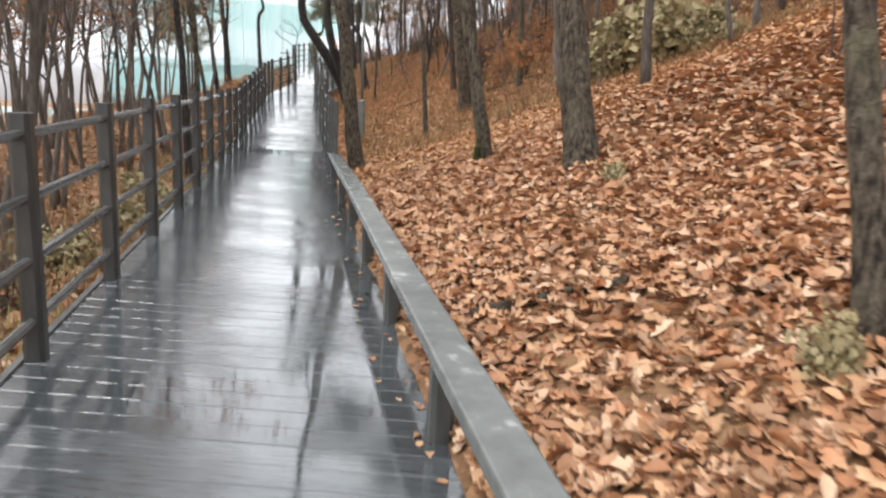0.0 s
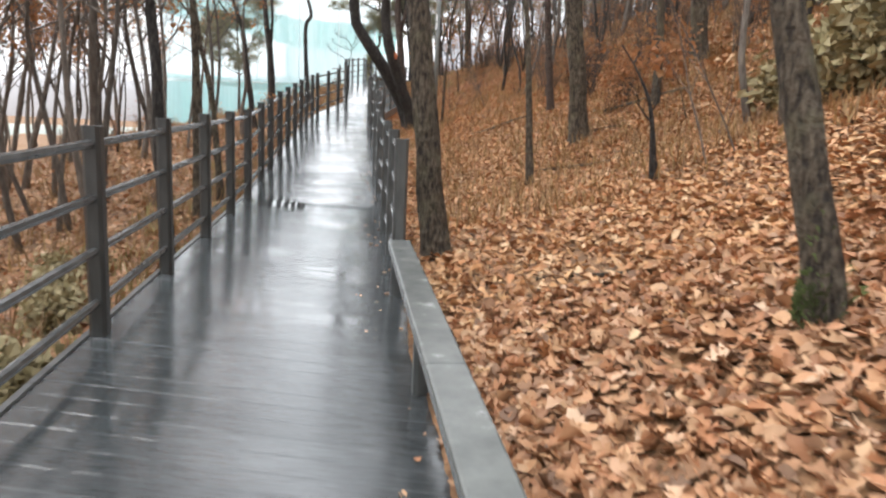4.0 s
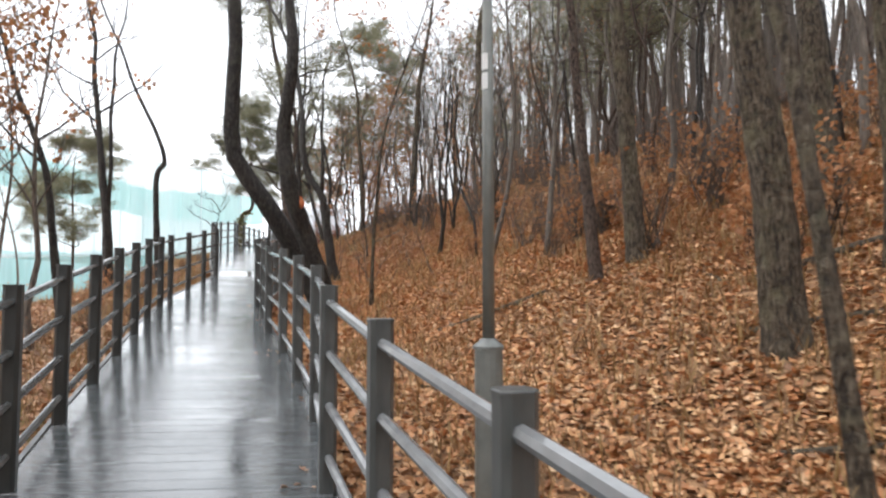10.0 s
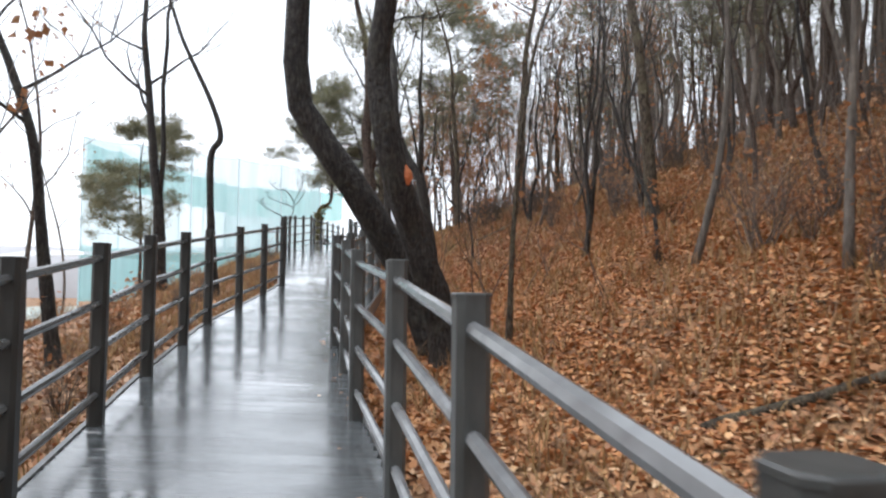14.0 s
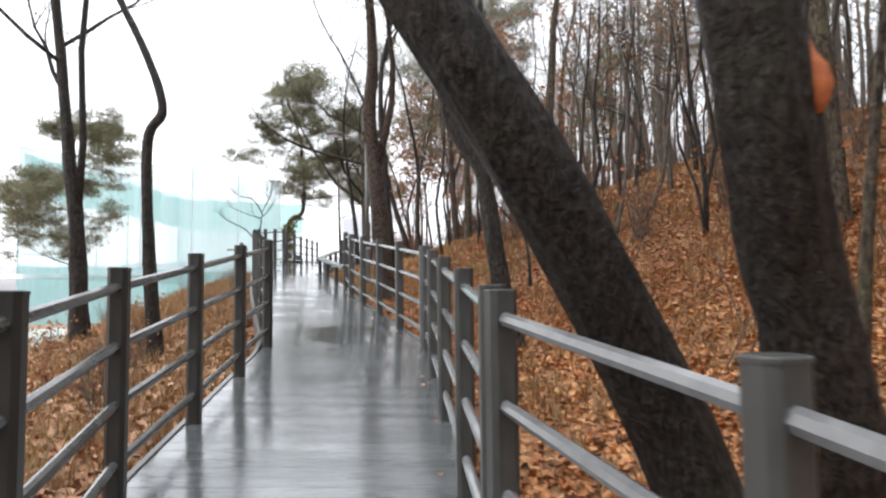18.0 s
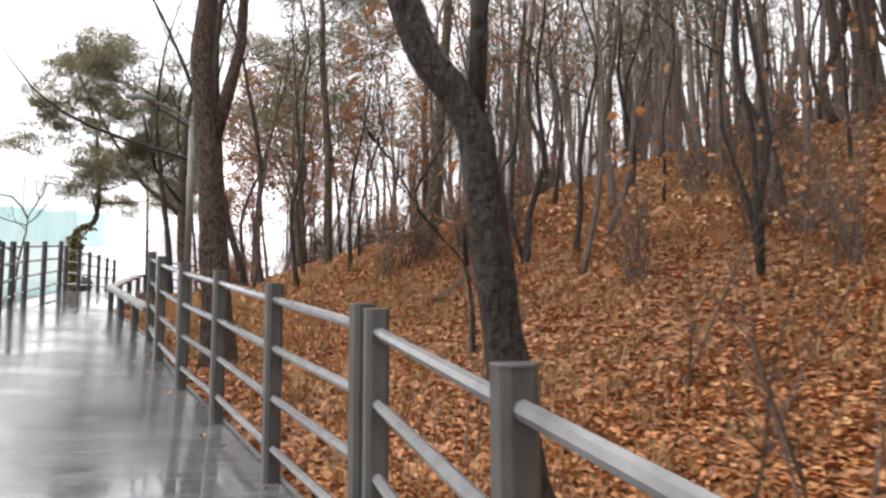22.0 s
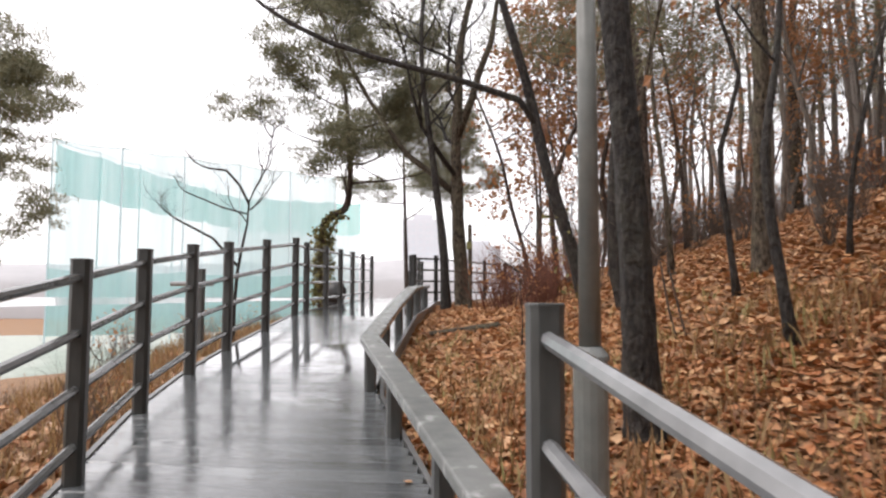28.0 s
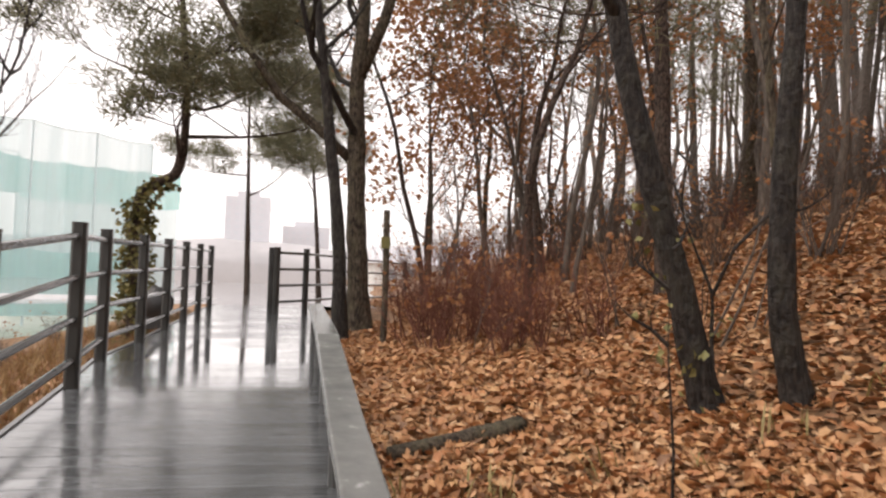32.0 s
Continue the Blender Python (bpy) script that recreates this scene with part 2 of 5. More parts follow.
# woodland bark, lightened so that its colour carries the haze
M_BARKG = plain_material("hazed_grey_brown_bark", [(0.3, (0.06, 0.05, 0.042)), (0.55, (0.142, 0.12, 0.1)), (0.8, (0.25, 0.216, 0.182))], 18, 0.85, 0.8, 0.03, (1, 1, 0.25), vary=0.28)
# stems of the far wood, greyed and lightened for haze
M_TWIG = plain_material("hazed_bare_twigs", [(0.3, (0.11, 0.093, 0.08)), (0.7, (0.2, 0.172, 0.15))], 15, 0.8, 0)
M_TWIG_DARK = plain_material("damp_brown_twigs", [(0.3, (0.06, 0.046, 0.036)), (0.7, (0.13, 0.1, 0.08))], 15, 0.8, 0)
M_LITTER = leaf_material("fallen_oak_leaves", [(0.351, 0.150, 0.073), (0.679, 0.384, 0.208), (0.515, 0.228, 0.111), (0.772, 0.540, 0.371), (0.585, 0.258, 0.125), (0.234, 0.096, 0.049), (0.725, 0.444, 0.254), (0.468, 0.180, 0.079), (0.152, 0.072, 0.047), (0.632, 0.324, 0.163)], 0.5)
M_LITTER_GOLD = leaf_material("fallen_golden_leaves", [(0.407, 0.174, 0.074), (0.788, 0.445, 0.212), (0.597, 0.264, 0.113), (0.896, 0.626, 0.378), (0.679, 0.299, 0.128), (0.271, 0.111, 0.050), (0.841, 0.515, 0.259), (0.543, 0.209, 0.081), (0.176, 0.084, 0.048), (0.733, 0.376, 0.166)], 0.5)
M_LITTER_BROWN = leaf_material("fallen_orange_brown_leaves", [(0.351, 0.144, 0.060), (0.679, 0.369, 0.171), (0.515, 0.219, 0.091), (0.772, 0.518, 0.304), (0.585, 0.248, 0.102), (0.234, 0.092, 0.040), (0.725, 0.426, 0.208), (0.468, 0.173, 0.065), (0.152, 0.069, 0.039), (0.632, 0.311, 0.134)], 0.5)
# darker, redder leaves for the stretch from y 31 to 42
M_LITTER_DARK = leaf_material("dark_red_brown_leaves", [(0.323, 0.110, 0.040), (0.625, 0.281, 0.115), (0.474, 0.167, 0.061), (0.710, 0.395, 0.203), (0.538, 0.189, 0.069), (0.215, 0.070, 0.028), (0.667, 0.325, 0.140), (0.431, 0.131, 0.044), (0.140, 0.052, 0.026), (0.581, 0.237, 0.090)], 0.5)
M_LITTER_RUST = leaf_material("fallen_rust_leaves", [(0.379, 0.134, 0.044), (0.733, 0.342, 0.126), (0.556, 0.204, 0.067), (0.834, 0.481, 0.223), (0.632, 0.230, 0.075), (0.253, 0.086, 0.031), (0.783, 0.395, 0.153), (0.505, 0.160, 0.048), (0.164, 0.064, 0.029), (0.683, 0.288, 0.099)], 0.5)
M_OAKLEAF = leaf_material("dry_oak_leaves", [(0.38, 0.145, 0.055), (0.5, 0.215, 0.088), (0.28, 0.1, 0.04), (0.46, 0.25, 0.12)], thin=0.4)
M_NEEDLE = leaf_material("pine_needles", [(0.12, 0.145, 0.088), (0.19, 0.21, 0.13), (0.1, 0.12, 0.075), (0.24, 0.25, 0.16)], thin=0.3)
M_GRASS = leaf_material("dead_grass", [(0.34, 0.22, 0.09), (0.42, 0.27, 0.11), (0.22, 0.115, 0.05), (0.16, 0.085, 0.04), (0.36, 0.18, 0.07)], thin=0.25)
M_GREEN = leaf_material("yellow_green_grass", [(0.17, 0.18, 0.05), (0.3, 0.27, 0.09), (0.24, 0.2, 0.07), (0.38, 0.3, 0.12)])
M_SHRUB = leaf_material("pale_shrub_leaves", [(0.4, 0.34, 0.17), (0.3, 0.26, 0.13), (0.5, 0.42, 0.24), (0.12, 0.11, 0.05)])
M_MOSS = plain_material("moss", [(0.3, (0.035, 0.05, 0.012)), (0.7, (0.1, 0.125, 0.03))], 25, 0.9, 0.8, 0.02)
M_ORANGE = plain_material("fresh_cut_wood", [(0.3, (0.42, 0.11, 0.035)), (0.7, (0.62, 0.2, 0.07))], 25, 0.7, 0.4)
M_LAMP = plain_material("grey_lamp_pole", [(0.3, (0.12, 0.126, 0.116)), (0.7, (0.19, 0.197, 0.182))], 6, 0.35, 0.05, vary=0.05)
M_WHITE = plain_material("white_paint", [(0.3, (0.66, 0.66, 0.65)), (0.7, (0.8, 0.8, 0.79))], 4, 0.5, 0.05)
M_WET = plain_material("wet_paving", [(0.3, (0.16, 0.16, 0.16)), (0.7, (0.28, 0.28, 0.275))], 1.5, 0.07, 0.05, 0.004)
M_BLACK = plain_material("dark_metal", [(0.3, (0.02, 0.02, 0.02)), (0.7, (0.05, 0.05, 0.05))], 6, 0.4, 0.05)
M_REDTWIG = plain_material("red_brown_twigs", [(0.3, (0.1, 0.036, 0.022)), (0.7, (0.2, 0.075, 0.045))], 15, 0.8, 0)
M_IVY = leaf_material("ivy", [(0.06, 0.08, 0.02), (0.14, 0.15, 0.04), (0.22, 0.2, 0.06)])
# far hill: the haze of distance is put into this pale colour
M_HAZE = plain_material("hazed_hillside", [(0.3, (0.38, 0.375, 0.385)), (0.7, (0.47, 0.46, 0.47))], 0.05, 0.9, 0)
# far walls and roofs: mist is painted in as a paler concrete
M_TOWER = plain_material("hazed_concrete", [(0.3, (0.6, 0.6, 0.63)), (0.7, (0.65, 0.65, 0.68))], 0.2, 0.8, 0)
M_PANE = plain_material("dim_window", [(0.3, (0.3, 0.33, 0.36)), (0.7, (0.36, 0.4, 0.43))], 1, 0.15, 0)


# ---- plan: the boardwalk climbs along +y; edges and height as functions of y ----
def table(rows):
    ys, vs = [r[0] for r in rows], [r[1] for r in rows]
    return lambda y: float(np.interp(y, ys, vs))


left_x = table([(-8, 2.05), (7.58, -1.69), (16.0, -3.68), (23.5, -5.27), (26.4, -5.82), (30.72, -6.0), (36.8, -7.6),
                (41.1, -8.62), (42.44, -8.82), (43.65, -8.92), (46.7, -8.98), (48.1, -9.16), (49.5, -9.13), (57, -9.17), (70, -9.3)])
right_x = table([(-8, 4.0), (7.17, 0.285), (10.5, -0.535), (11.85, -0.835), (13.0, -1.115), (14.35, -1.37), (15.58, -1.71), (16.87, -2.03), (18.22, -2.235), (19.56, -2.55), (20.98, -2.9), (22.53, -3.325), (23.92, -3.64), (25.15, -3.97), (30.84, -4.215), (31.07, -4.24), (32.36, -4.575), (33.8, -4.937), (35.04, -5.3), (36.54, -5.655), (38.05, -5.935), (42.0, -7.07), (44.0, -7.14),
                 (52.0, -7.25), (70, -7.3)])
deck_z = table([(-8, 0.12), (7.58, 0.571), (14.6, 0.79), (16.9, 1.0), (18.24, 1.18), (23.5, 1.77), (26.4, 2.055),
                (30.72, 2.565), (36.8, 3.26), (41.1, 3.75), (46.7, 4.34), (55.4, 4.62), (58, 4.66), (75, 4.7)])
right_z = table([(-8, 0.08), (7.17, 0.52), (10.5, 0.59), (11.85, 0.645), (13.0, 0.685), (14.35, 0.735), (15.58, 0.86), (16.87, 1.01), (18.22, 1.178), (19.56, 1.325), (20.98, 1.475), (22.4, 1.595), (23.72, 1.75), (25.15, 1.9),
                 (28, 2.195), (31, 2.51), (32.4, 2.675), (33.8, 2.84), (38, 3.355), (42, 3.82), (46.7, 4.34), (55.4, 4.62), (58, 4.66), (75, 4.7)])
rise_0 = table([(-10, 0.0), (8, -0.03), (12, -0.1), (16, -0.16), (24, -0.3), (33, -0.3), (40, -0.2), (60, -0.12)])
rise_1 = table([(-10, 0.40), (9, 0.40), (13, 0.25), (16, 0.10), (24, 0.06), (33, 0.05), (40, 0.08), (60, 0.08)])
rise_2 = table([(-10, 0.40), (9, 0.40), (17, 0.40), (24, 0.42), (33, 0.42), (40, 0.37), (46, 0.35), (60, 0.28)])


def smooth(a, b, v):
    v = min(1.0, max(0.0, (v - a) / (b - a)))
    return v * v * (3 - 2 * v)


def ground_z(x, y, rough=True):
    """Height of the wooded ground: a bank that climbs on the +x side and falls away on the -x side."""
    yc = min(max(y, -30.0), 75.0)
    z0, xr, xl = deck_z(yc), right_x(yc), left_x(yc)
    if y > 62:
        z0 -= 0.02 * min(y - 62, 60)
    d, e = x - xr, xl - x
    if d > 0:
        r = rise_2(yc)
        z = z0 + rise_0(yc) + rise_1(yc) * min(d, 2) + r * (min(max(d - 2, 0), 12) + 0.5 * min(max(d - 14, 0), 18) + 0.05 * max(d - 32, 0))
    elif e > 0:
        z = z0 - 0.42 - 0.10 * min(e, 5) - 0.20 * max(0.0, min(e, 16) - 5) - 0.02 * max(0.0, min(e, 120) - 16)
        z -= smooth(30, 42, y) * smooth(1.0, 9, e) * 1.6
    else:
        z = z0 - 0.42 + (0.42 + rise_0(yc) - 0.05) * smooth(0.6, 1.0, -e / max(0.1, xr - xl))
    if rough:
        z += 0.10 * noise.noise((x * 0.35, y * 0.35, 3)) * smooth(0.3, 2, max(d, e)) + 0.03 * noise.noise((x * 1.3, y * 1.3, 7)) + 0.35 * noise.noise((x * 0.09, y * 0.09, 1)) * smooth(5, 15, max(d, e))
    return z


# ---- building helpers ----
def part(name, bm, material, parent=None, label="", smooth_faces=False):
    me = bpy.data.meshes.new(name)
    if smooth_faces:
        for f in bm.faces:
            f.smooth = True
    bm.to_mesh(me)
    bm.free()
    me.materials.append(material)
    ob = new(name, me)
    if parent:
        ob.parent = parent
    return tagged(ob, label)


def mesh_object(name, verts, faces, material, parent=None, smooth_faces=False):
    me = bpy.data.meshes.new(name)
    me.from_pydata(verts, [], faces)
    me.materials.append(material)
    if smooth_faces:
        me.polygons.foreach_set("use_smooth", [True] * len(me.polygons))
    ob = new(name, me)
    if parent:
        ob.parent = parent
    return ob


def empty(name, m, label="", category="", group="", kind=""):
    ob = new(name)
    ob.matrix_world = m
    ob.empty_display_size = 0.2
    return tagged(ob, label, category, group, kind)


def box(bm, x0, y0, z0, x1, y1, z1, bevel=0.0):
    r = bmesh.ops.create_cube(bm, size=1, matrix=Matrix.Translation(((x0 + x1) / 2, (y0 + y1) / 2, (z0 + z1) / 2)) @ Matrix.Diagonal((x1 - x0, y1 - y0, z1 - z0, 1)))
    if bevel:
        edges = {e for v in r["verts"] for e in v.link_edges}
        bmesh.ops.bevel(bm, geom=list(edges), offset=bevel, segments=1, affect="EDGES", profile=0.5)


def tube(verts, faces, pts, radii, sides=8, lumps=0.0, cap=True):
    """Adds a tapering tube along pts to the lists."""
    start = len(verts)
    prev = Vector((1, 0, 0))
    n = len(pts)
    for i, (p, r) in enumerate(zip(pts, radii)):
        a = Vector(pts[min(i + 1, n - 1)]) - Vector(pts[max(i - 1, 0)])
        a.normalize()
        u = prev - a * prev.dot(a)
        if u.length < 1e-3:
            u = a.orthogonal()
        u.normalize()
        w = a.cross(u)
        prev = u
        for k in range(sides):
            an = 2 * math.pi * k / sides
            rr = r * (1 + lumps * noise.noise((p[0] * 5 + 2 * math.cos(an), p[1] * 5 + 2 * math.sin(an), p[2] * 1.5)))
            if sides > 20:
                c, s = math.cos(an), math.sin(an)
                rr *= 1 + 0.09 * noise.noise((c * 4.5 + p[0], s * 4.5 + p[1], p[2] * 3.5)) - 0.11 * abs(noise.noise((c * 9 + p[0], s * 9, p[2] * 6)))
            verts.append(tuple(Vector(p) + u * (math.cos(an) * rr) + w * (math.sin(an) * rr)))
    for i in range(n - 1):
        for k in range(sides):
            a, b = start + i * sides + k, start + i * sides + (k + 1) % sides
            faces.append((a, b, b + sides, a + sides))
    if cap:
        faces.append(tuple(start + (n - 1) * sides + k for k in range(sides)))
        faces.append(tuple(start + sides - 1 - k for k in range(sides)))


def along(points):
    """A function of length along a polyline."""
    pts = [Vector(p) for p in points]
    acc = [0.0]
    for a, b in zip(pts, pts[1:]):
        acc.append(acc[-1] + (b - a).length)

    def f(s):
        for i in range(len(pts) - 1):
            if s <= acc[i + 1] or i == len(pts) - 2:
                return pts[i].lerp(pts[i + 1], (s - acc[i]) / (acc[i + 1] - acc[i]))
    return f, acc[-1]


# ---- ground: one sheet to the horizon ----
def build_ground():
    xs = [-400, -250, -150, -100, -70, -50, -40, -32, -26, -22] + [-20 + 0.45 * i for i in range(90)] + [21, 23, 26, 30, 35, 42, 52, 70, 100, 150, 250, 400]
    ys = [-120, -60, -35, -25, -18, -14] + [-11 + 0.45 * i for i in range(165)] + [64, 66, 69, 73, 78, 85, 95, 110, 130, 160, 200, 260, 350, 500]
    verts, faces = [], []
    for y in ys:
        for x in xs:
            verts.append((x, y, ground_z(x, y)))
    w = len(xs)
    for j in range(len(ys) - 1):
        for i in range(w - 1):
            a = j * w + i
            faces.append((a, a + 1, a + 1 + w, a + w))
    ob = mesh_object("ground", verts, faces, M_SOIL, smooth_faces=True)
    tagged(ob, "brown wooded bank covered with rotting leaf mould", "ground", kind="structure")
    return ob


build_ground()

# ---- deck: boards across, fascia along both edges, beams beneath ----
DECK_Y0, DECK_Y1 = -6.0, 57.0
deck = empty("deck", pose(0, 0, 0), "rain-wet grey-brown boardwalk of cross-laid composite boards", "boardwalk", kind="structure")


def line_z(fx, y):
    return right_z(y) if fx is right_x else deck_z(y)


def edge_normal(fx, y):
    dx = (fx(y + 0.05) - fx(y - 0.05)) / 0.1
    return Vector((1, -dx, 0)).normalized()


def strip(name, fx, off0, off1, z0, z1, y0, y1, material, parent, step=0.7):
    """A board that follows a line of the plan, between two offsets across and two heights over the deck."""
    n = max(1, round((y1 - y0) / step))
    verts, faces = [], []
    for i in range(n + 1):
        y = y0 + (y1 - y0) * i / n
        c, nn, z = Vector((fx(y), y, 0)), edge_normal(fx, y), line_z(fx, y)
        for o, h in ((off0, z0), (off1, z0), (off1, z1), (off0, z1)):
            p = c + nn * o
            verts.append((p.x, p.y, z + h))
    for i in range(n):
        for k in range(4):
            a, b = i * 4 + k, i * 4 + (k + 1) % 4
            faces.append((a, b, b + 4, a + 4))
    faces += [(3, 2, 1, 0), (n * 4, n * 4 + 1, n * 4 + 2, n * 4 + 3)]
    return mesh_object(name, verts, faces, material, parent)


OUT = 0.05
for fx, sgn in ((left_x, -1), (right_x, 1)):
    y = DECK_Y0
    while y < DECK_Y1 - 0.1:
        y2 = min(DECK_Y1, y + 2.85)
        a, b = sorted((sgn * OUT, sgn * (OUT + 0.035)))
        strip("fascia_board", fx, a, b, -0.2, 0.012, y + 0.003, y2 - 0.003, M_FASCIA, deck)
        y = y2
for k in (0.15, 0.5, 0.85):
    strip("deck_beam", lambda y: left_x(y) + k * (right_x(y) - left_x(y)), -0.05, 0.05, -0.36, -0.12, DECK_Y0, DECK_Y1, M_STEEL, deck)


def build_boards():
    pitch = 0.149
    wide = 0.1455
    count = int((DECK_Y1 - DECK_Y0) / pitch)
    rest_v, rest_f, made = [], [], 0
    rng = random.Random(5)
    for i in range(count):
        y = DECK_Y0 + (i + 0.5) * pitch
        l0, r0 = Vector((left_x(y) - OUT + 0.005, y, deck_z(y))), Vector((right_x(y) + OUT - 0.005, y, right_z(y)))
        tilt = (deck_z(y + 0.1) - deck_z(y - 0.1)) / 0.2
        lift = rng.uniform(-0.0007, 0.0007)
        sec = [(-wide / 2, -0.028), (wide / 2, -0.028), (wide / 2, -0.003), (wide / 2 - 0.003, 0), (-wide / 2 + 0.003, 0), (-wide / 2, -0.003)]
        vs = []
        for p in (l0, r0):
            for a, h in sec:
                vs.append((p.x, p.y + a, p.z + a * tilt + h + lift))
        n = len(sec)
        fs = [(k, (k + 1) % n, n + (k + 1) % n, n + k) for k in range(n)] + [tuple(range(n - 1, -1, -1)), tuple(range(n, 2 * n))]
        if 2.2 < y < 46.7 and made < 299:
            made += 1
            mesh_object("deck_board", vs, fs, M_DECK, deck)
        else:
            o = len(rest_v)
            rest_v += vs
            rest_f += [tuple(o + q for q in f) for f in fs]
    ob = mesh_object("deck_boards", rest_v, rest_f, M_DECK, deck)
    tagged(ob, kind="stuff")


# ---- railings ----
POST_W = 0.05


def post_mesh(height, material):
    bm = bmesh.new()
    c, w = 0.02, POST_W
    ring = [(w, c - w), (w, w - c), (w - c, w), (c - w, w), (-w, w - c), (-w, c - w), (c - w, -w), (w - c, -w)]
    lev = [(-0.15, 1.0), (height - 0.012, 1.0), (height - 0.012, 1.05), (height - 0.004, 1.05), (height, 0.98)]
    rows = [[bm.verts.new((x * s, y * s, z)) for x, y in ring] for z, s in lev]
    for a, b in zip(rows, rows[1:]):
        for k in range(8):
            bm.faces.new((a[k], a[(k + 1) % 8], b[(k + 1) % 8], b[k]))
    bm.faces.new(rows[-1])
    bm.faces.new(rows[0][::-1])
    me = bpy.data.meshes.new("post")
    bm.to_mesh(me)
    bm.free()
    me.materials.append(material)
    return me


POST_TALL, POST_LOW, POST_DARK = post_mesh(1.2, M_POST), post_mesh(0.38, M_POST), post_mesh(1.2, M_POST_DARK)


def fence(name, stations, label, post=POST_TALL):
    """Posts at stations (x, y, z), four rails between each two."""
    f = empty(name, pose(*stations[0]), label, "railing", "boardwalk railings")
    inv = Vector(stations[0])
    for i, s in enumerate(stations):
        ob = new("post", post)
        ob.parent = f
        a, b = stations[max(0, i - 1)], stations[min(len(stations) - 1, i + 1)]
        ob.location = Vector(s) - inv
        ob.rotation_euler = (0, 0, math.atan2(b[1] - a[1], b[0] - a[0]))
    for i, (a, b) in enumerate(zip(stations, stations[1:])):
        for h in (0.2, 0.5, 0.8, 1.1):
            v, fc = [], []
            pa, pb = Vector(a) - inv + Vector((0, 0, h)), Vector(b) - inv + Vector((0, 0, h))
            way = (pb - pa).normalized()
            tube(v, fc, [pa + way * 0.045, pb - way * 0.045], [0.026, 0.026], 8)
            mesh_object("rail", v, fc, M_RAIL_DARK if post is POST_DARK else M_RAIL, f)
    return f


def on_line(fx, y):
    return (fx(y), y, line_z(fx, y))


left_ys = [-5.25, -3.85, -2.45, -1.05, 0.4, 1.85, 3.3, 4.75, 6.16, 7.58, 8.98, 10.43, 11.89, 13.28, 14.63, 16.0, 17.0, 18.24, 19.49, 20.8, 22.16, 23.52, 24.97, 26.41, 27.82, 29.28, 30.72]
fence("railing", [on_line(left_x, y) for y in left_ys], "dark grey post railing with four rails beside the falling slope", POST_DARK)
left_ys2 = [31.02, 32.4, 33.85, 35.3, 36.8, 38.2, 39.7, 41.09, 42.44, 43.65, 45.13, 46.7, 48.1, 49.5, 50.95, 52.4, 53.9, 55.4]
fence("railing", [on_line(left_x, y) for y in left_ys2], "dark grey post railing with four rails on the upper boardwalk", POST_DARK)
right_ys = [10.5, 11.85, 13.0, 14.35, 15.58, 16.87, 18.22, 19.56, 20.98, 22.53, 23.92, 25.2]
fence("railing", [on_line(right_x, y) for y in right_ys], "wet grey post railing with four round rails beside the leafy bank")
right_ys2 = [25.42, 26.5, 27.95, 29.42, 30.84]
fence("railing", [on_line(right_x, y) for y in right_ys2], "wet grey post railing with four round rails, doubled end post")
right_ys3 = [31.07, 32.36, 33.8, 35.04, 36.54, 38.05]
fence("railing", [on_line(right_x, y) for y in right_ys3], "wet grey post railing with four round rails bending with the boardwalk")


def low_rail(name, y0, y1, posts, label):
    f = empty(name, pose(0, 0, 0), label, "handrail", "low flat rails")
    cut = [y0] + [y for y in (3.6, 7.9, 42.0, 46.5) if y0 + 0.3 < y < y1 - 0.3] + [y1]
    for a, b in zip(cut, cut[1:]):
        ob = strip("rail_board", right_x, -0.085, 0.085, 0.385, 0.45, a + 0.002, b - 0.002, M_FLAT, f)
        bv = ob.modifiers.new("edge", "BEVEL")
        bv.width, bv.segments, bv.limit_method = 0.012, 2, "ANGLE"
    for y in posts:
        ob = new("post", POST_LOW)
        ob.parent = f
        ob.location = (right_x(y), y, right_z(y))
        ob.rotation_euler = (0, 0, math.atan2(1, (right_x(y + 0.1) - right_x(y - 0.1)) / 0.2))
    return f


low_rail("low_rail", -6.0, 10.44, [-4.5, -3.0, -1.55, -0.1, 1.35, 2.8, 4.27, 5.72, 7.17, 8.65], "low grey flat-topped rail on short posts, wet with rain")
low_rail("low_rail", 38.12, 50.0, [39.3, 40.7, 41.95, 43.3, 44.8, 46.3, 47.8, 49.8], "low grey flat-topped rail on short posts, bending with the boardwalk")


# ---- trees ----
def grow(v, f, start, way, length, radius, depth, rng, tips, up=0.25, crook=0.35, sides=5):
    """A crooked branch with side branches; the ends are kept in tips."""
    n = 5 if depth > 0 else 3
    pts, radii = [Vector(start)], [radius]
    way = Vector(way).normalized()
    kids = []
    for i in range(1, n + 1):
        way = (way + Vector((rng.uniform(-1, 1), rng.uniform(-1, 1), rng.uniform(-0.6, 0.9) + up)) * crook * 0.5).normalized()
        pts.append(pts[-1] + way * (length / n))
        radii.append(radius * (1 - 0.8 * i / n))
        if depth > 0 and i > 1:
            kids.append((pts[-1].copy(), way.copy(), radii[-1]))
    tube(v, f, pts, radii, max(3, sides), cap=False)
    tips.append((pts[-1].copy(), way.copy()))
    if depth > 0:
        for p, w, r in kids:
            for _ in range(rng.choice((1, 2)) if depth > 1 else 2):
                side = Vector((rng.uniform(-1, 1), rng.uniform(-1, 1), rng.uniform(-0.2, 0.8)))
                grow(v, f, p, w * 0.5 + side, length * rng.uniform(0.4, 0.65), r * 0.65, depth - 1, rng, tips, up, crook, 3)


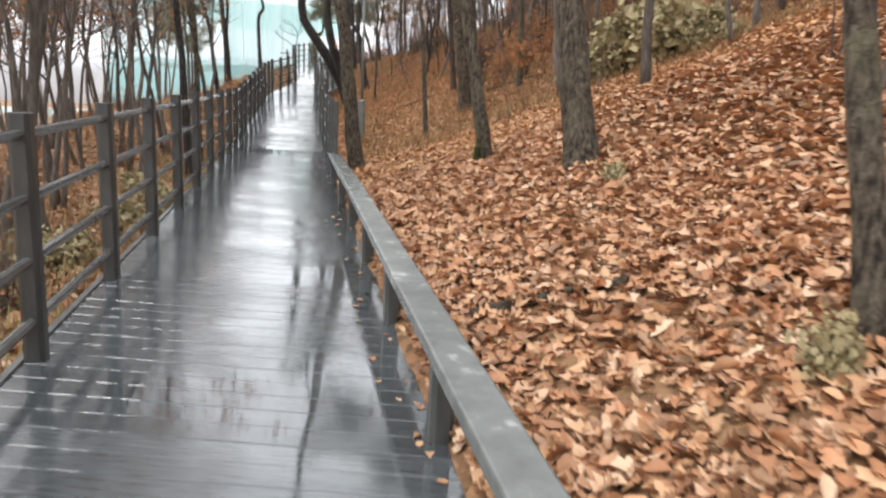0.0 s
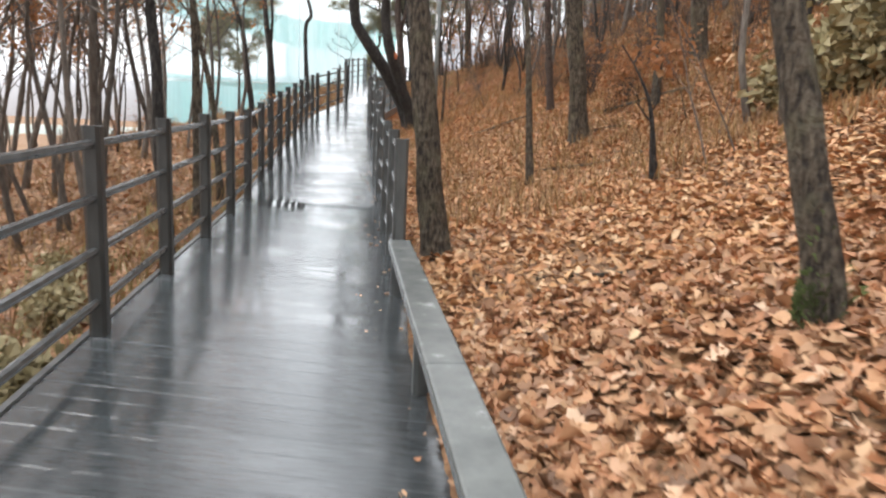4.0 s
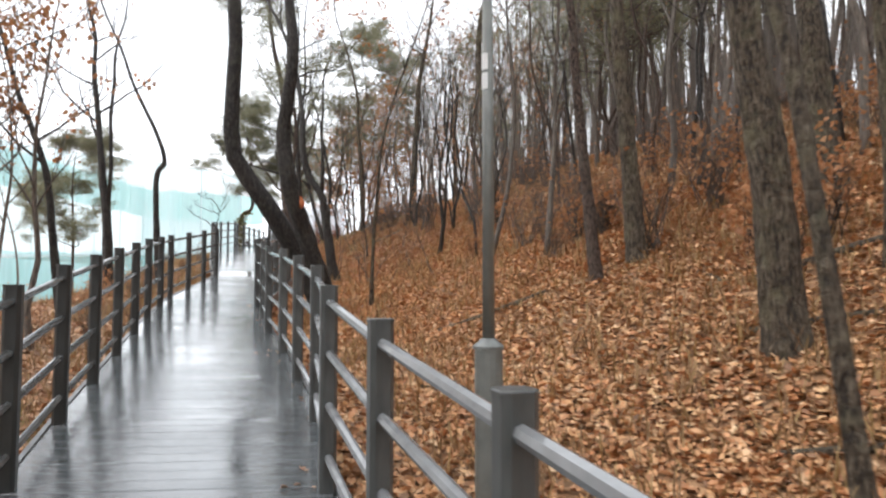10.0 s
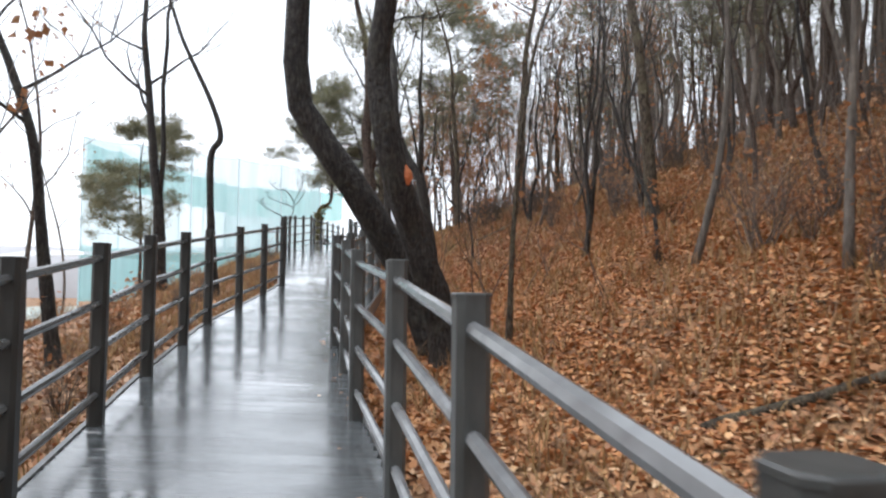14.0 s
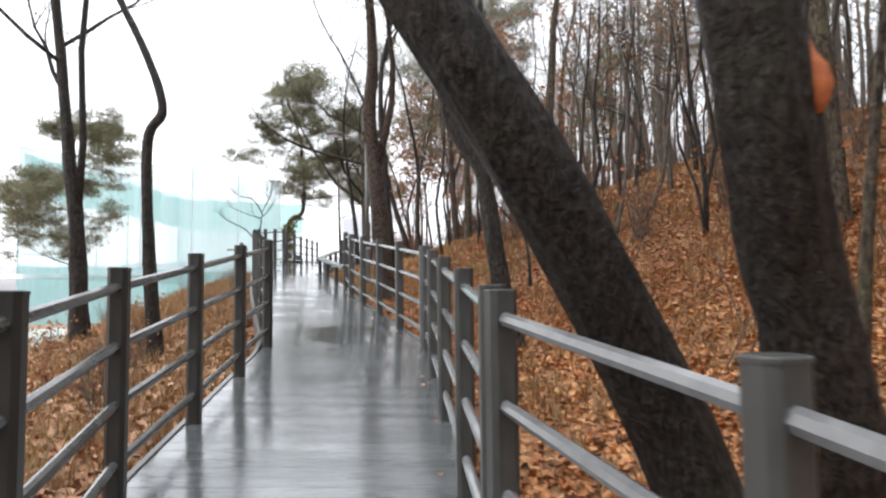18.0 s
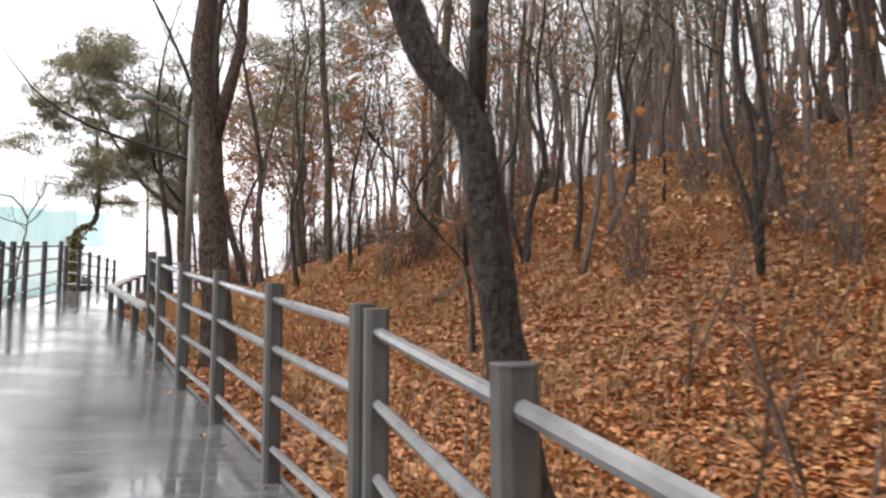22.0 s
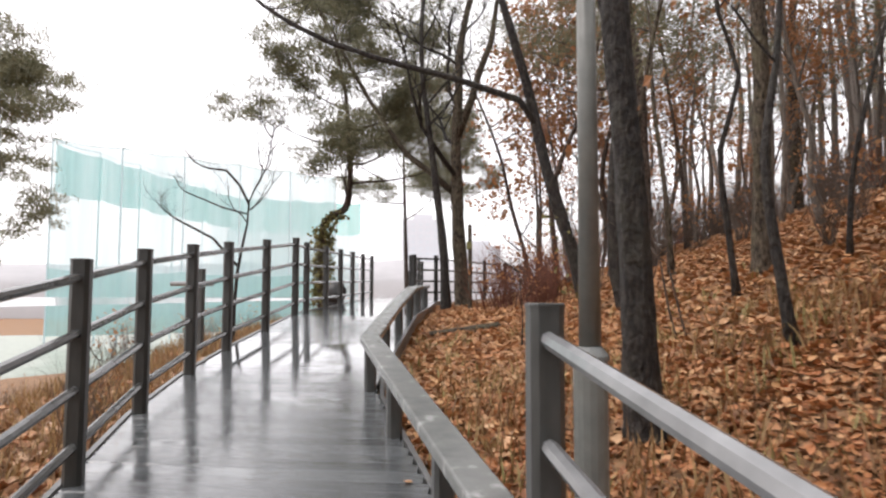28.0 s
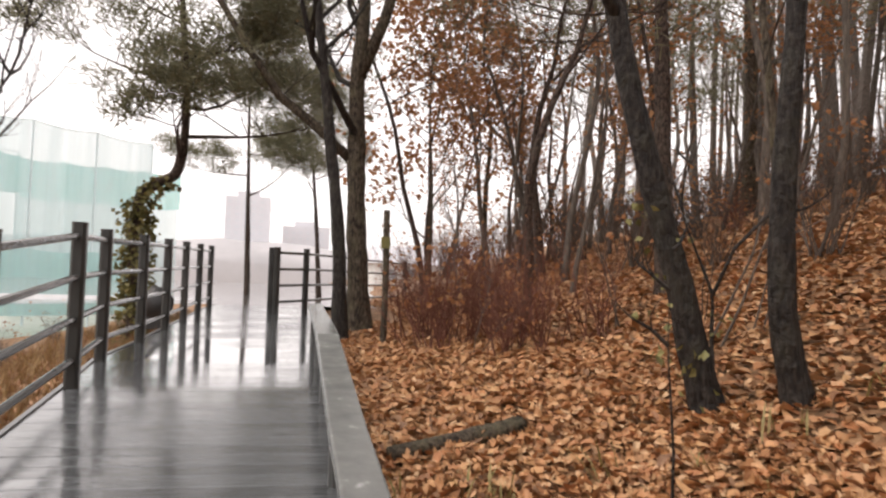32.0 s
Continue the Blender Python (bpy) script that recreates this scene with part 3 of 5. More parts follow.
def needle_tufts(v, f, tips, rng, blades=26, size=0.3, spread=0.2):
    for p, _ in tips:
        for _ in range(blades):
            d = Vector((rng.gauss(0, 1), rng.gauss(0, 1), rng.gauss(0.25, 0.7))).normalized()
            o = p + Vector((rng.gauss(0, spread), rng.gauss(0, spread), rng.gauss(0, 0.07)))
            s = d.orthogonal().normalized() * 0.0125
            e = o + d * size * rng.uniform(0.5, 1)
            k = len(v)
            v += [tuple(o - s), tuple(o + s), tuple(e + s * 0.4), tuple(e - s * 0.4)]
            f.append((k, k + 1, k + 2, k + 3))


def hung_leaves(v, f, tips, rng, per=7, size=0.13, spread=0.25):
    for p, _ in tips:
        for _ in range(per):
            o = p + Vector((rng.gauss(0, spread), rng.gauss(0, spread), rng.gauss(-0.05, spread * 0.7)))
            d = Vector((rng.gauss(0, 1), rng.gauss(0, 1), rng.gauss(-0.7, 0.5))).normalized()
            s = d.orthogonal()
            s.rotate(Matrix.Rotation(rng.uniform(0, 6.3), 3, d))
            n = d.cross(s)
            L = size * rng.uniform(0.6, 1.25)
            k = len(v)
            v += [tuple(o), tuple(o + d * L * 0.45 + s * L * 0.3 + n * L * 0.1), tuple(o + d * L), tuple(o + d * L * 0.45 - s * L * 0.3 + n * L * 0.1)]
            f += [(k, k + 1, k + 2), (k, k + 2, k + 3)]


BARK = {"grey": M_BARKG, "oak": M_BARK, "dark": M_BARKD, "pine": M_BARKP, "dry": M_BARK}


def tree_parts(spine, diam, kind, rng, height, sides=9, limbs=7, fine=2, low=0.45, taper=0.35, leafy=0.16):
    """Meshes of a tree whose stem follows the spine and goes on to the height; returns name, mesh pairs."""
    pts = [Vector(p) for p in spine]
    base_z = pts[0].z
    way = (pts[-1] - pts[-2]).normalized()
    way = (way + Vector((0, 0, 0.8))).normalized()
    while pts[-1].z - base_z < height:
        way = (way + Vector((rng.uniform(-0.22, 0.22), rng.uniform(-0.22, 0.22), 0.12))).normalized()
        pts.append(pts[-1] + way * max(0.7, height / 9))
    dense = []
    for i in range(len(pts) - 1):
        p0, p1, p2, p3 = pts[max(0, i - 1)], pts[i], pts[i + 1], pts[min(len(pts) - 1, i + 2)]
        steps = max(2, int((p2 - p1).length / (0.07 if sides > 20 else 0.35))) if sides > 7 else 2
        for s in range(steps):
            u = s / steps
            dense.append(0.5 * ((2 * p1) + (p2 - p0) * u + (2 * p0 - 5 * p1 + 4 * p2 - p3) * u * u + (3 * p1 - p0 - 3 * p2 + p3) * u ** 3))
    dense.append(pts[-1])
    total = dense[-1].z - base_z
    radii = []
    for p in dense:
        h = max(0.0, (p.z - base_z) / total)
        radii.append(diam / 2 * ((1 - h) * (1 - taper * h) + 0.12 * h + 0.45 * math.exp(-(p.z - base_z) / 0.22) * (1 if sides > 7 else 0.4)))
    v, f = [], []
    tube(v, f, dense, radii, sides, 0.16 if sides > 7 else 0.0)
    out = [("trunk", v, f, BARK[kind])]
    tips, lv, lf = [], [], []
    for k in range(limbs):
        h = low + (0.97 - low) * (k + rng.random()) / limbs
        i = min(range(len(dense)), key=lambda j: abs(dense[j].z - base_z - h * total))
        an = rng.uniform(0, 6.28)
        rise = 0.15 if kind == "pine" else 0.75
        grow(lv, lf, dense[i], (math.cos(an), math.sin(an), rise), total * (0.36 - 0.22 * h) * rng.uniform(0.7, 1.25), max(0.012, radii[i] * 0.5), fine, rng, tips, 0.1 if kind == "pine" else 0.2, 0.45 if kind == "pine" else 0.8)
    out.append(("branchwork", lv, lf, BARK[kind] if kind != "oak" or sides < 9 else M_BARKD))
    cv, cf = [], []
    if kind == "pine":
        needle_tufts(cv, cf, tips, rng, 46 if sides > 20 else 22, 0.22 if sides > 20 else 0.25, 0.15 if sides > 20 else 0.26)
        out.append(("crown", cv, cf, M_NEEDLE))
    elif kind == "dry":
        hung_leaves(cv, cf, [t for t in tips if rng.random() < leafy], rng, 10, 0.16, 0.17)
        out.append(("crown", cv, cf, M_OAKLEAF))
    elif height > 4 and sides < 9:
        hung_leaves(cv, cf, [t for t in tips if rng.random() < 0.15], rng, 2, 0.09, 0.12)
        out.append(("crown", cv, cf, M_OAKLEAF))
    return [o for o in out if o[1]]


def plant(name, parts, m, label, category="tree", group=""):
    t = empty(name, m, label, category, group)
    for n, v, f, material in parts:
        if v:
            ob = mesh_object(n, v, f, material, t, smooth_faces=n != "crown")
            if n != "trunk":
                tagged(ob, kind="stuff")
    return t


def near_tree(name, spine, diam, kind, label, seed, height=9.5, limbs=8, low=0.5, moss=False, fork=None, fine=2, ivy=None, leafy=0.2):
    rng = random.Random(seed)
    x, y, z = spine[0]
    g = ground_z(x, y) - 0.12
    p1 = spine[1]
    if z - g > 0.25:
        x, y = x + (x - p1[0]) * min(0.5, (z - g) / max(0.2, p1[2] - z)), y + (y - p1[1]) * min(0.5, (z - g) / max(0.2, p1[2] - z))
    local = [(0, 0, 0)] + [(a - x, b - y, c - g) for a, b, c in spine[1:]]
    t = plant(name, tree_parts(local, diam, kind, rng, height, 26 if diam > 0.15 else 12, limbs, fine, low, leafy=leafy), pose(x, y, g), label)
    for stem, d in fork or ():
        v, f = [], []
        s = [Vector((a - x, b - y, c - g)) for a, b, c in stem]
        w = (s[-1] - s[-2]).normalized()
        for _ in range(4):
            w = (w + Vector((rng.uniform(-0.2, 0.2), rng.uniform(-0.2, 0.2), 0.2))).normalized()
            s.append(s[-1] + w * min(0.9, d * (2.5 if d < 0.06 else 4.5)))
        n = len(s)
        tube(v, f, s, [d / 2 * (1 - (0.75 if d < 0.3 else 0.45) * i / (n - 1)) for i in range(n)], 14, 0.16)
        tw, tf, ends = [], [], []
        for i in range(2 if d < 0.16 else n - 3, n):
            for _ in range(3):
                grow(tw, tf, s[i], (rng.uniform(-1, 1), rng.uniform(-1, 1), rng.uniform(-0.1, 0.9)), min(1.2, rng.uniform(5, 9) * d), min(0.011, d * 0.08), 1, rng, ends, 0.2, 0.7, 3)
        tagged(mesh_object("twigwork", tw, tf, BARK[kind], t), kind="stuff")
        if kind in ("dry", "pine"):
            cv, cf = [], []
            (hung_leaves if kind == "dry" else needle_tufts)(cv, cf, ends, rng, 6 if kind == "dry" else 24)
            tagged(mesh_object("crown", cv, cf, M_OAKLEAF if kind == "dry" else M_NEEDLE, t), kind="stuff")
        mesh_object("limb", v, f, BARK[kind], t, smooth_faces=True)
    if ivy:
        v, f, tips = [], [], []
        rg = random.Random(seed + 5)
        for _ in range(ivy[2]):
            h = rg.uniform(ivy[0], ivy[1])
            i = max(k for k in range(len(local)) if local[k][2] <= h)
            i = min(i, len(local) - 2)
            a, b = Vector(local[i]), Vector(local[i + 1])
            q = a.lerp(b, min(1.0, (h - a.z) / max(0.05, b.z - a.z)))
            an = rg.uniform(0, 6.28)
            tips.append((q + Vector((math.cos(an), math.sin(an), 0)) * (diam * 0.5 + abs(rg.gauss(0, 0.05))), q))
        hung_leaves(v, f, tips, rg, 3, 0.11 if ivy[2] > 300 else 0.07, 0.06)
        tagged(mesh_object("ivy", v, f, M_IVY, t), "yellow-green ivy", kind="stuff")
    if moss:
        v, f = [], []
        rg = random.Random(seed + 1)
        r = diam / 2 * 1.5
        for _ in range(260):
            an, h = rg.gauss(3.4, 0.9), abs(rg.gauss(0, 0.16))
            o = Vector((math.cos(an) * r * (1 - h * 0.7), math.sin(an) * r * (1 - h * 0.7), 0.1 + h))
            d = Vector((math.cos(an), math.sin(an), rg.uniform(0.2, 1))).normalized() * 0.03
            s = d.orthogonal().normalized() * 0.012
            k = len(v)
            v += [tuple(o - s), tuple(o + s), tuple(o + d)]
            f.append((k, k + 1, k + 2))
        tagged(mesh_object("moss", v, f, M_MOSS, t), "bright green moss", kind="stuff")
    return t


near_tree("oak_tree", [(2.92, 2.53, 0.93), (2.88, 2.63, 1.41), (2.83, 2.73, 1.91), (2.79, 2.80, 2.31)], 0.13, "oak", "slender grey-brown oak trunk standing in fallen leaves", 11, 8)
near_tree("oak_tree", [(2.45, 6.34, 1.22), (2.37, 6.46, 1.88), (2.26, 6.6, 2.68)], 0.285, "oak", "stout oak trunk with furrowed grey bark on the bank", 12, 11)
near_tree("oak_tree", [(1.63, 8.20, 1.12), (1.60, 8.26, 1.44), (1.51, 8.36, 1.93), (1.40, 8.47, 2.51)], 0.165, "oak", "leaning brown trunk with green moss at its foot", 13, 9, moss=True)
near_tree("oak_tree", [(-0.33, 11.50, 0.50), (-0.42, 11.55, 1.17), (-0.51, 11.60, 1.91), (-0.63, 11.68, 2.94)], 0.25, "oak", "furrowed oak trunk growing close against the railing", 14, 11, low=0.55)
near_tree("young_tree", [(0.53, 15.76, 1.06), (0.45, 15.85, 2.01), (0.34, 15.99, 3.37), (0.25, 16.06, 4.05)], 0.115, "oak", "thin straight young trunk standing in leaf litter", 15, 8)
near_tree("oak_tree", [(1.33, 17.80, 1.90), (1.22, 17.74, 2.97), (1.07, 17.70, 3.87), (0.98, 17.67, 4.48)], 0.33, "oak", "straight dark oak trunk on the leafy bank", 16, 12)
near_tree("oak_tree", [(4.06, 21.26, 3.37), (3.86, 21.21, 4.80), (3.69, 21.16, 6.27)], 0.38, "oak", "thick oak trunk higher up the bank", 17, 12)
near_tree("oak_tree", [(6.92, 23.07, 4.76), (6.68, 23.03, 6.28), (6.46, 23.01, 7.17)], 0.4, "oak", "thick dark oak trunk high on the bank", 18, 12)
near_tree("young_tree", [(2.68, 18.40, 2.31), (2.67, 18.36, 3.33), (2.59, 18.32, 4.37), (2.53, 18.30, 5.06)], 0.16, "oak", "slim grey trunk among orange oak saplings", 19, 9)
near_tree("oak_tree", [(1.57, 21.60, 2.67), (1.43, 21.52, 4.14), (1.27, 21.42, 5.99)], 0.26, "oak", "straight mossy trunk on the bank above the railing", 20, 11)
near_tree("pine_tree", [(0.94, 21.43, 2.6), (0.74, 21.35, 4.46), (0.61, 21.28, 5.90)], 0.17, "pine", "slim pine with dull green needles on the bank", 21, 10)
near_tree("twin_tree", [(-2.72, 25.15, 1.5), (-2.8, 25.08, 2.2), (-2.97, 24.95, 2.7), (-3.09, 24.87, 3.12), (-3.18, 24.76, 3.38), (-3.29, 24.64, 3.75), (-3.39, 24.57, 4.25), (-3.45, 24.55, 4.9)], 0.365, "dark", "wet black twin-stemmed tree leaning over the railing", 22, 10,
          low=0.55, fork=[([(-2.8, 25.5, 1.2), (-2.95, 25.8, 1.9), (-3.15, 25.85, 2.5), (-3.34, 25.78, 2.85), (-3.53, 25.69, 3.19), (-3.7, 25.6, 3.47), (-3.87, 25.52, 3.73), (-4.05, 25.47, 4.0), (-4.23, 25.44, 4.26), (-4.44, 25.4, 4.6), (-4.5, 25.34, 5.09), (-4.48, 25.31, 5.73)], 0.4)])
near_tree("young_tree", [(-2.00, 26.33, 2.21), (-1.97, 26.27, 3.20), (-1.89, 26.20, 4.18), (-1.82, 26.15, 4.96)], 0.085, "oak", "thin upright sapling behind the twin tree", 23, 7.5)
near_tree("oak_tree", [(-3.07, 31.78, 2.17), (-3.23, 31.75, 3.08), (-3.40, 31.71, 4.28), (-3.51, 31.69, 4.81), (-3.81, 31.73, 5.28), (-4.0, 31.73, 5.95)], 0.29, "dark", "crooked trunk that bends over above the railing", 24, 10,
          low=0.5, fork=[([(-3.48, 31.68, 4.75), (-3.46, 31.63, 5.48), (-3.46, 31.6, 5.96)], 0.12)])
near_tree("oak_tree", [(1.21, 31.72, 3.96), (1.11, 31.64, 5.18), (0.90, 31.52, 7.29)], 0.28, "oak", "upright trunk half way up the bank", 25, 11)
near_tree("pine_tree", [(-5.00, 36.95, 3.12), (-5.11, 36.80, 4.70), (-5.21, 36.69, 5.79), (-5.29, 36.60, 6.79)], 0.41, "pine", "big pine trunk with plated bark close behind the railing", 26, 11, limbs=5,
          low=0.75, fork=[([(-5.16, 36.69, 5.7), (-5.00, 36.61, 6.34), (-4.85, 36.53, 6.98)], 0.17)])
near_tree("oak_tree", [(-5.05, 40.7, 3.7), (-5.12, 40.65, 5.1), (-5.22, 40.6, 6.4), (-5.3, 40.5, 8.0)], 0.25, "dark", "dark upright trunk behind the lamp post", 27, 10)
near_tree("forked_tree", [(-2.36, 35.11, 3.18), (-2.38, 35.05, 3.76), (-2.46, 35.01, 4.17), (-2.56, 35.01, 4.34), (-2.87, 35.01, 4.65), (-3.18, 35.0, 5.13), (-3.45, 34.99, 5.51), (-3.83, 35.01, 5.75)], 0.062, "dark", "slim dark forked tree with wide bare limbs on the leafy bank", 28, 2.4, limbs=7, low=0.55,
          fork=[([(-2.45, 35.01, 4.21), (-2.51, 34.98, 4.6), (-2.32, 34.92, 4.89), (-2.09, 34.86, 5.26)], 0.05), ([(-2.78, 35.01, 4.58), (-2.99, 35.02, 4.77), (-3.03, 35.0, 5.0), (-2.73, 34.91, 5.52)], 0.035)])
near_tree("oak_tree", [(-0.67, 43.04, 5.4), (-0.58, 42.82, 7.78), (-0.46, 42.59, 9.86)], 0.36, "oak", "tall thick trunk among brushwood on the bank", 29, 12)
near_tree("oak_tree", [(-2.84, 44.38, 4.8), (-2.89, 44.13, 7.53), (-3.07, 43.93, 9.66)], 0.24, "dry", "oak with dry brown leaves on the bank", 30, 11)
near_tree("oak_tree", [(-4.63, 45.53, 4.49), (-4.84, 45.52, 5.06), (-5.07, 45.50, 5.80), (-5.26, 45.49, 6.48), (-5.43, 45.47, 7.27)], 0.21, "dark", "dark leaning trunk with peeling bark and ivy", 31, 9, low=0.55, ivy=(0.25, 1.6, 20),
          fork=[([(-5.35, 45.48, 6.95), (-5.6, 45.4, 7.29), (-6.51, 45.3, 7.58), (-7.44, 45.2, 7.81), (-8.15, 45.11, 8.03), (-8.66, 45.07, 8.28)], 0.1)])
near_tree("oak_tree", [(-4.27, 45.11, 4.49), (-4.40, 45.10, 5.03), (-4.43, 45.07, 5.71), (-4.40, 45.04, 6.49), (-4.37, 45.02, 7.13)], 0.18, "dark", "dark upright trunk beside a leaning one", 32, 9)
near_tree("oak_tree", [(-6.86, 50.91, 4.33), (-6.93, 50.86, 5.74), (-7.11, 50.82, 7.24), (-7.30, 50.77, 8.74), (-7.37, 50.76, 9.27)], 0.22, "dark", "dark slim trunk beside the low rail", 33, 10, low=0.35)
near_tree("oak_tree", [(-6.53, 51.89, 4.57), (-6.64, 51.83, 6.30), (-6.69, 51.76, 8.23), (-6.64, 51.73, 9.10)], 0.36, "oak", "broad brown oak with wide bare limbs beside the low rail", 34, 11,
          limbs=10, low=0.24, fork=[([(-6.66, 51.75, 8.3), (-6.31, 51.71, 9.20), (-6.18, 51.68, 9.69)], 0.2), ([(-6.65, 51.81, 6.95), (-7.33, 51.82, 7.54), (-7.82, 51.83, 7.91), (-8.32, 51.83, 8.62), (-8.72, 51.83, 9.24)], 0.15)])
near_tree("young_tree", [(-3.30, 46.60, 4.85), (-3.34, 46.57, 5.82), (-3.44, 46.54, 6.76), (-3.50, 46.52, 7.20)], 0.1, "oak", "slim young trunk on the leafy slope", 35, 7)
near_tree("oak_tree", [(-2.98, 49.17, 5.2), (-3.08, 49.12, 6.87), (-3.16, 49.05, 8.78)], 0.25, "pine", "upright pine trunk on the leafy slope", 36, 11, limbs=12, low=0.5)
near_tree("oak_tree", [(2.37, 55.32, 7.0), (2.37, 55.23, 10.15), (2.28, 55.19, 11.44)], 0.38, "oak", "thick trunk far up the slope", 37, 12)
near_tree("young_tree", [(-4.52, 43.77, 4.3), (-4.45, 43.75, 4.94), (-4.43, 43.73, 5.48), (-4.42, 43.71, 5.96)], 0.085, "oak", "thin young trunk near the path", 38, 6)
near_tree("crooked_tree", [(-8.08, 32.99, 1.87), (-8.17, 32.87, 3.86), (-8.18, 32.77, 5.36), (-7.96, 32.73, 5.85), (-8.21, 32.69, 6.67), (-8.81, 32.63, 7.94)], 0.22, "dark", "dark S-shaped bare trunk beyond the railing", 39, 9.5, limbs=4, low=0.75)
near_tree("bare_tree", [(-10.81, 36.43, 1.33), (-10.83, 36.24, 4.37), (-10.97, 36.16, 5.78), (-11.11, 36.04, 7.65), (-11.25, 35.94, 9.29)], 0.36, "dark", "tall dark bare tree with side stems beyond the railing", 40, 12,
          limbs=12, low=0.35, fork=[([(-10.84, 36.24, 4.4), (-10.71, 36.12, 6.13), (-10.73, 36.01, 7.89), (-10.61, 35.93, 9.06)], 0.15)])
near_tree("bare_tree", [(-7.79, 26.46, 1.56), (-7.99, 26.36, 3.29), (-8.10, 26.29, 4.37), (-8.39, 26.23, 5.31), (-8.61, 26.19, 5.88)], 0.19, "dark", "leaning bare tree beyond the railing", 41, 8.5, limbs=9, low=0.3)
near_tree("bare_tree", [(-3.64, 12.91, 0.36), (-3.76, 13.00, 1.61), (-3.81, 13.06, 2.44), (-3.89, 13.11, 3.02)], 0.17, "dark", "dark wet trunk just beyond the railing", 42, 9)
near_tree("bare_tree", [(-4.37, 15.25, 0.6), (-4.42, 15.35, 2.39), (-4.5, 15.44, 3.53)], 0.16, "oak", "straight slim trunk beyond the railing", 43, 9)
near_tree("oak_tree", [(-4.6, 16.6, 0.6), (-4.75, 16.63, 2.13), (-4.95, 16.69, 2.94), (-5.1, 16.74, 3.75)], 0.12, "dry", "slender tree with rusty dry leaves beyond the railing", 44, 8, limbs=9, low=0.3)
near_tree("ivy_pine", [(-10.08, 53.60, 3.95), (-10.14, 53.54, 5.63), (-10.09, 53.50, 6.49), (-9.82, 53.48, 6.74), (-9.50, 53.45, 7.00), (-9.42, 53.41, 8.03), (-9.51, 53.37, 9.33)], 0.28, "pine", "crooked ivy-clad pine beside the upper railing", 45, 8.0, limbs=14, low=0.36, ivy=(0.1, 2.9, 520))
near_tree("pine_tree", [(-9.30, 66.06, 4.52), (-9.38, 65.94, 7.76), (-9.46, 65.82, 11.31)], 0.24, "pine", "slim pine standing beside the wet road", 46, 9.5, limbs=10, low=0.35)
near_tree("pine_tree", [(-6.9, 65.5, 4.7), (-7.05, 65.4, 7.0), (-7.3, 65.3, 9.5)], 0.2, "pine", "slim leaning pine behind the end railing", 49, 8.5, limbs=8, low=0.4)
near_tree("oak_tree", [(-4.33, 58.6, 4.9), (-4.31, 58.58, 7.4), (-4.4, 58.55, 9.0)], 0.15, "dry", "slim oak hung with orange dry leaves behind reddish brush", 81, 7.6, limbs=14, low=0.16, leafy=0.42)
near_tree("oak_tree", [(-2.4, 60.6, 5.3), (-2.4, 60.56, 7.8), (-2.3, 60.5, 9.4)], 0.2, "dry", "taller oak hung with orange dry leaves behind reddish brush", 82, 9.0, limbs=9, low=0.25, leafy=0.28)
near_tree("bare_shrub", [(-9.95, 46.65, 3.5), (-9.87, 46.63, 5.0), (-9.72, 46.6, 5.75), (-9.69, 46.58, 6.1), (-9.52, 46.56, 6.44), (-9.4, 46.55, 6.71)], 0.08, "dark", "small bare tree with spreading twigs behind the railing", 47, 3.3, limbs=9, low=0.5, fine=2,
          fork=[([(-9.69, 46.58, 6.05), (-9.85, 46.58, 6.35), (-10.06, 46.58, 6.58), (-10.35, 46.6, 6.62)], 0.045), ([(-9.87, 46.63, 5.1), (-10.27, 46.63, 5.53), (-10.86, 46.65, 5.83)], 0.045), ([(-9.71, 46.6, 5.9), (-10.1, 46.6, 6.0), (-10.7, 46.6, 6.25)], 0.03)])


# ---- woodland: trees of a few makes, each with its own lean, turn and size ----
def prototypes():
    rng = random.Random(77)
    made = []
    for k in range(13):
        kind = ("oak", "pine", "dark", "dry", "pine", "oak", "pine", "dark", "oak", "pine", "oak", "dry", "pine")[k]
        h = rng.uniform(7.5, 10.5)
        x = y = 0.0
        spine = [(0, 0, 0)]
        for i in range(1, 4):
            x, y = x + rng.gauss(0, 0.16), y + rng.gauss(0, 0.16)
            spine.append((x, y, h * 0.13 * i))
        # all woodland kinds but pine take the haze-lightened bark
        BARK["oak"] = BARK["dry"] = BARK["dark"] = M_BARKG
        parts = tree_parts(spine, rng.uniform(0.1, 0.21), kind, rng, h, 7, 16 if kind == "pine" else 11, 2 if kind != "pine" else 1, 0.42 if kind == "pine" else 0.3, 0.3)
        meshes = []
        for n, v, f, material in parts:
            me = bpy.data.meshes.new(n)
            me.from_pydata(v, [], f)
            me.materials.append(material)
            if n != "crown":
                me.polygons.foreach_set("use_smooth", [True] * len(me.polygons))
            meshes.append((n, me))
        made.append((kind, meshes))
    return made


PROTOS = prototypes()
BARK.update(oak=M_BARK, dry=M_BARK, dark=M_BARKD)
WORDS = {"oak": ("oak_tree", "bare grey-brown oak on the wooded slope"), "pine": ("pine_tree", "slender pine with dull green crown on the wooded slope"),
         "dark": ("bare_tree", "wet dark bare tree on the wooded slope"), "dry": ("oak_tree", "young oak with clinging rusty leaves on the wooded slope")}


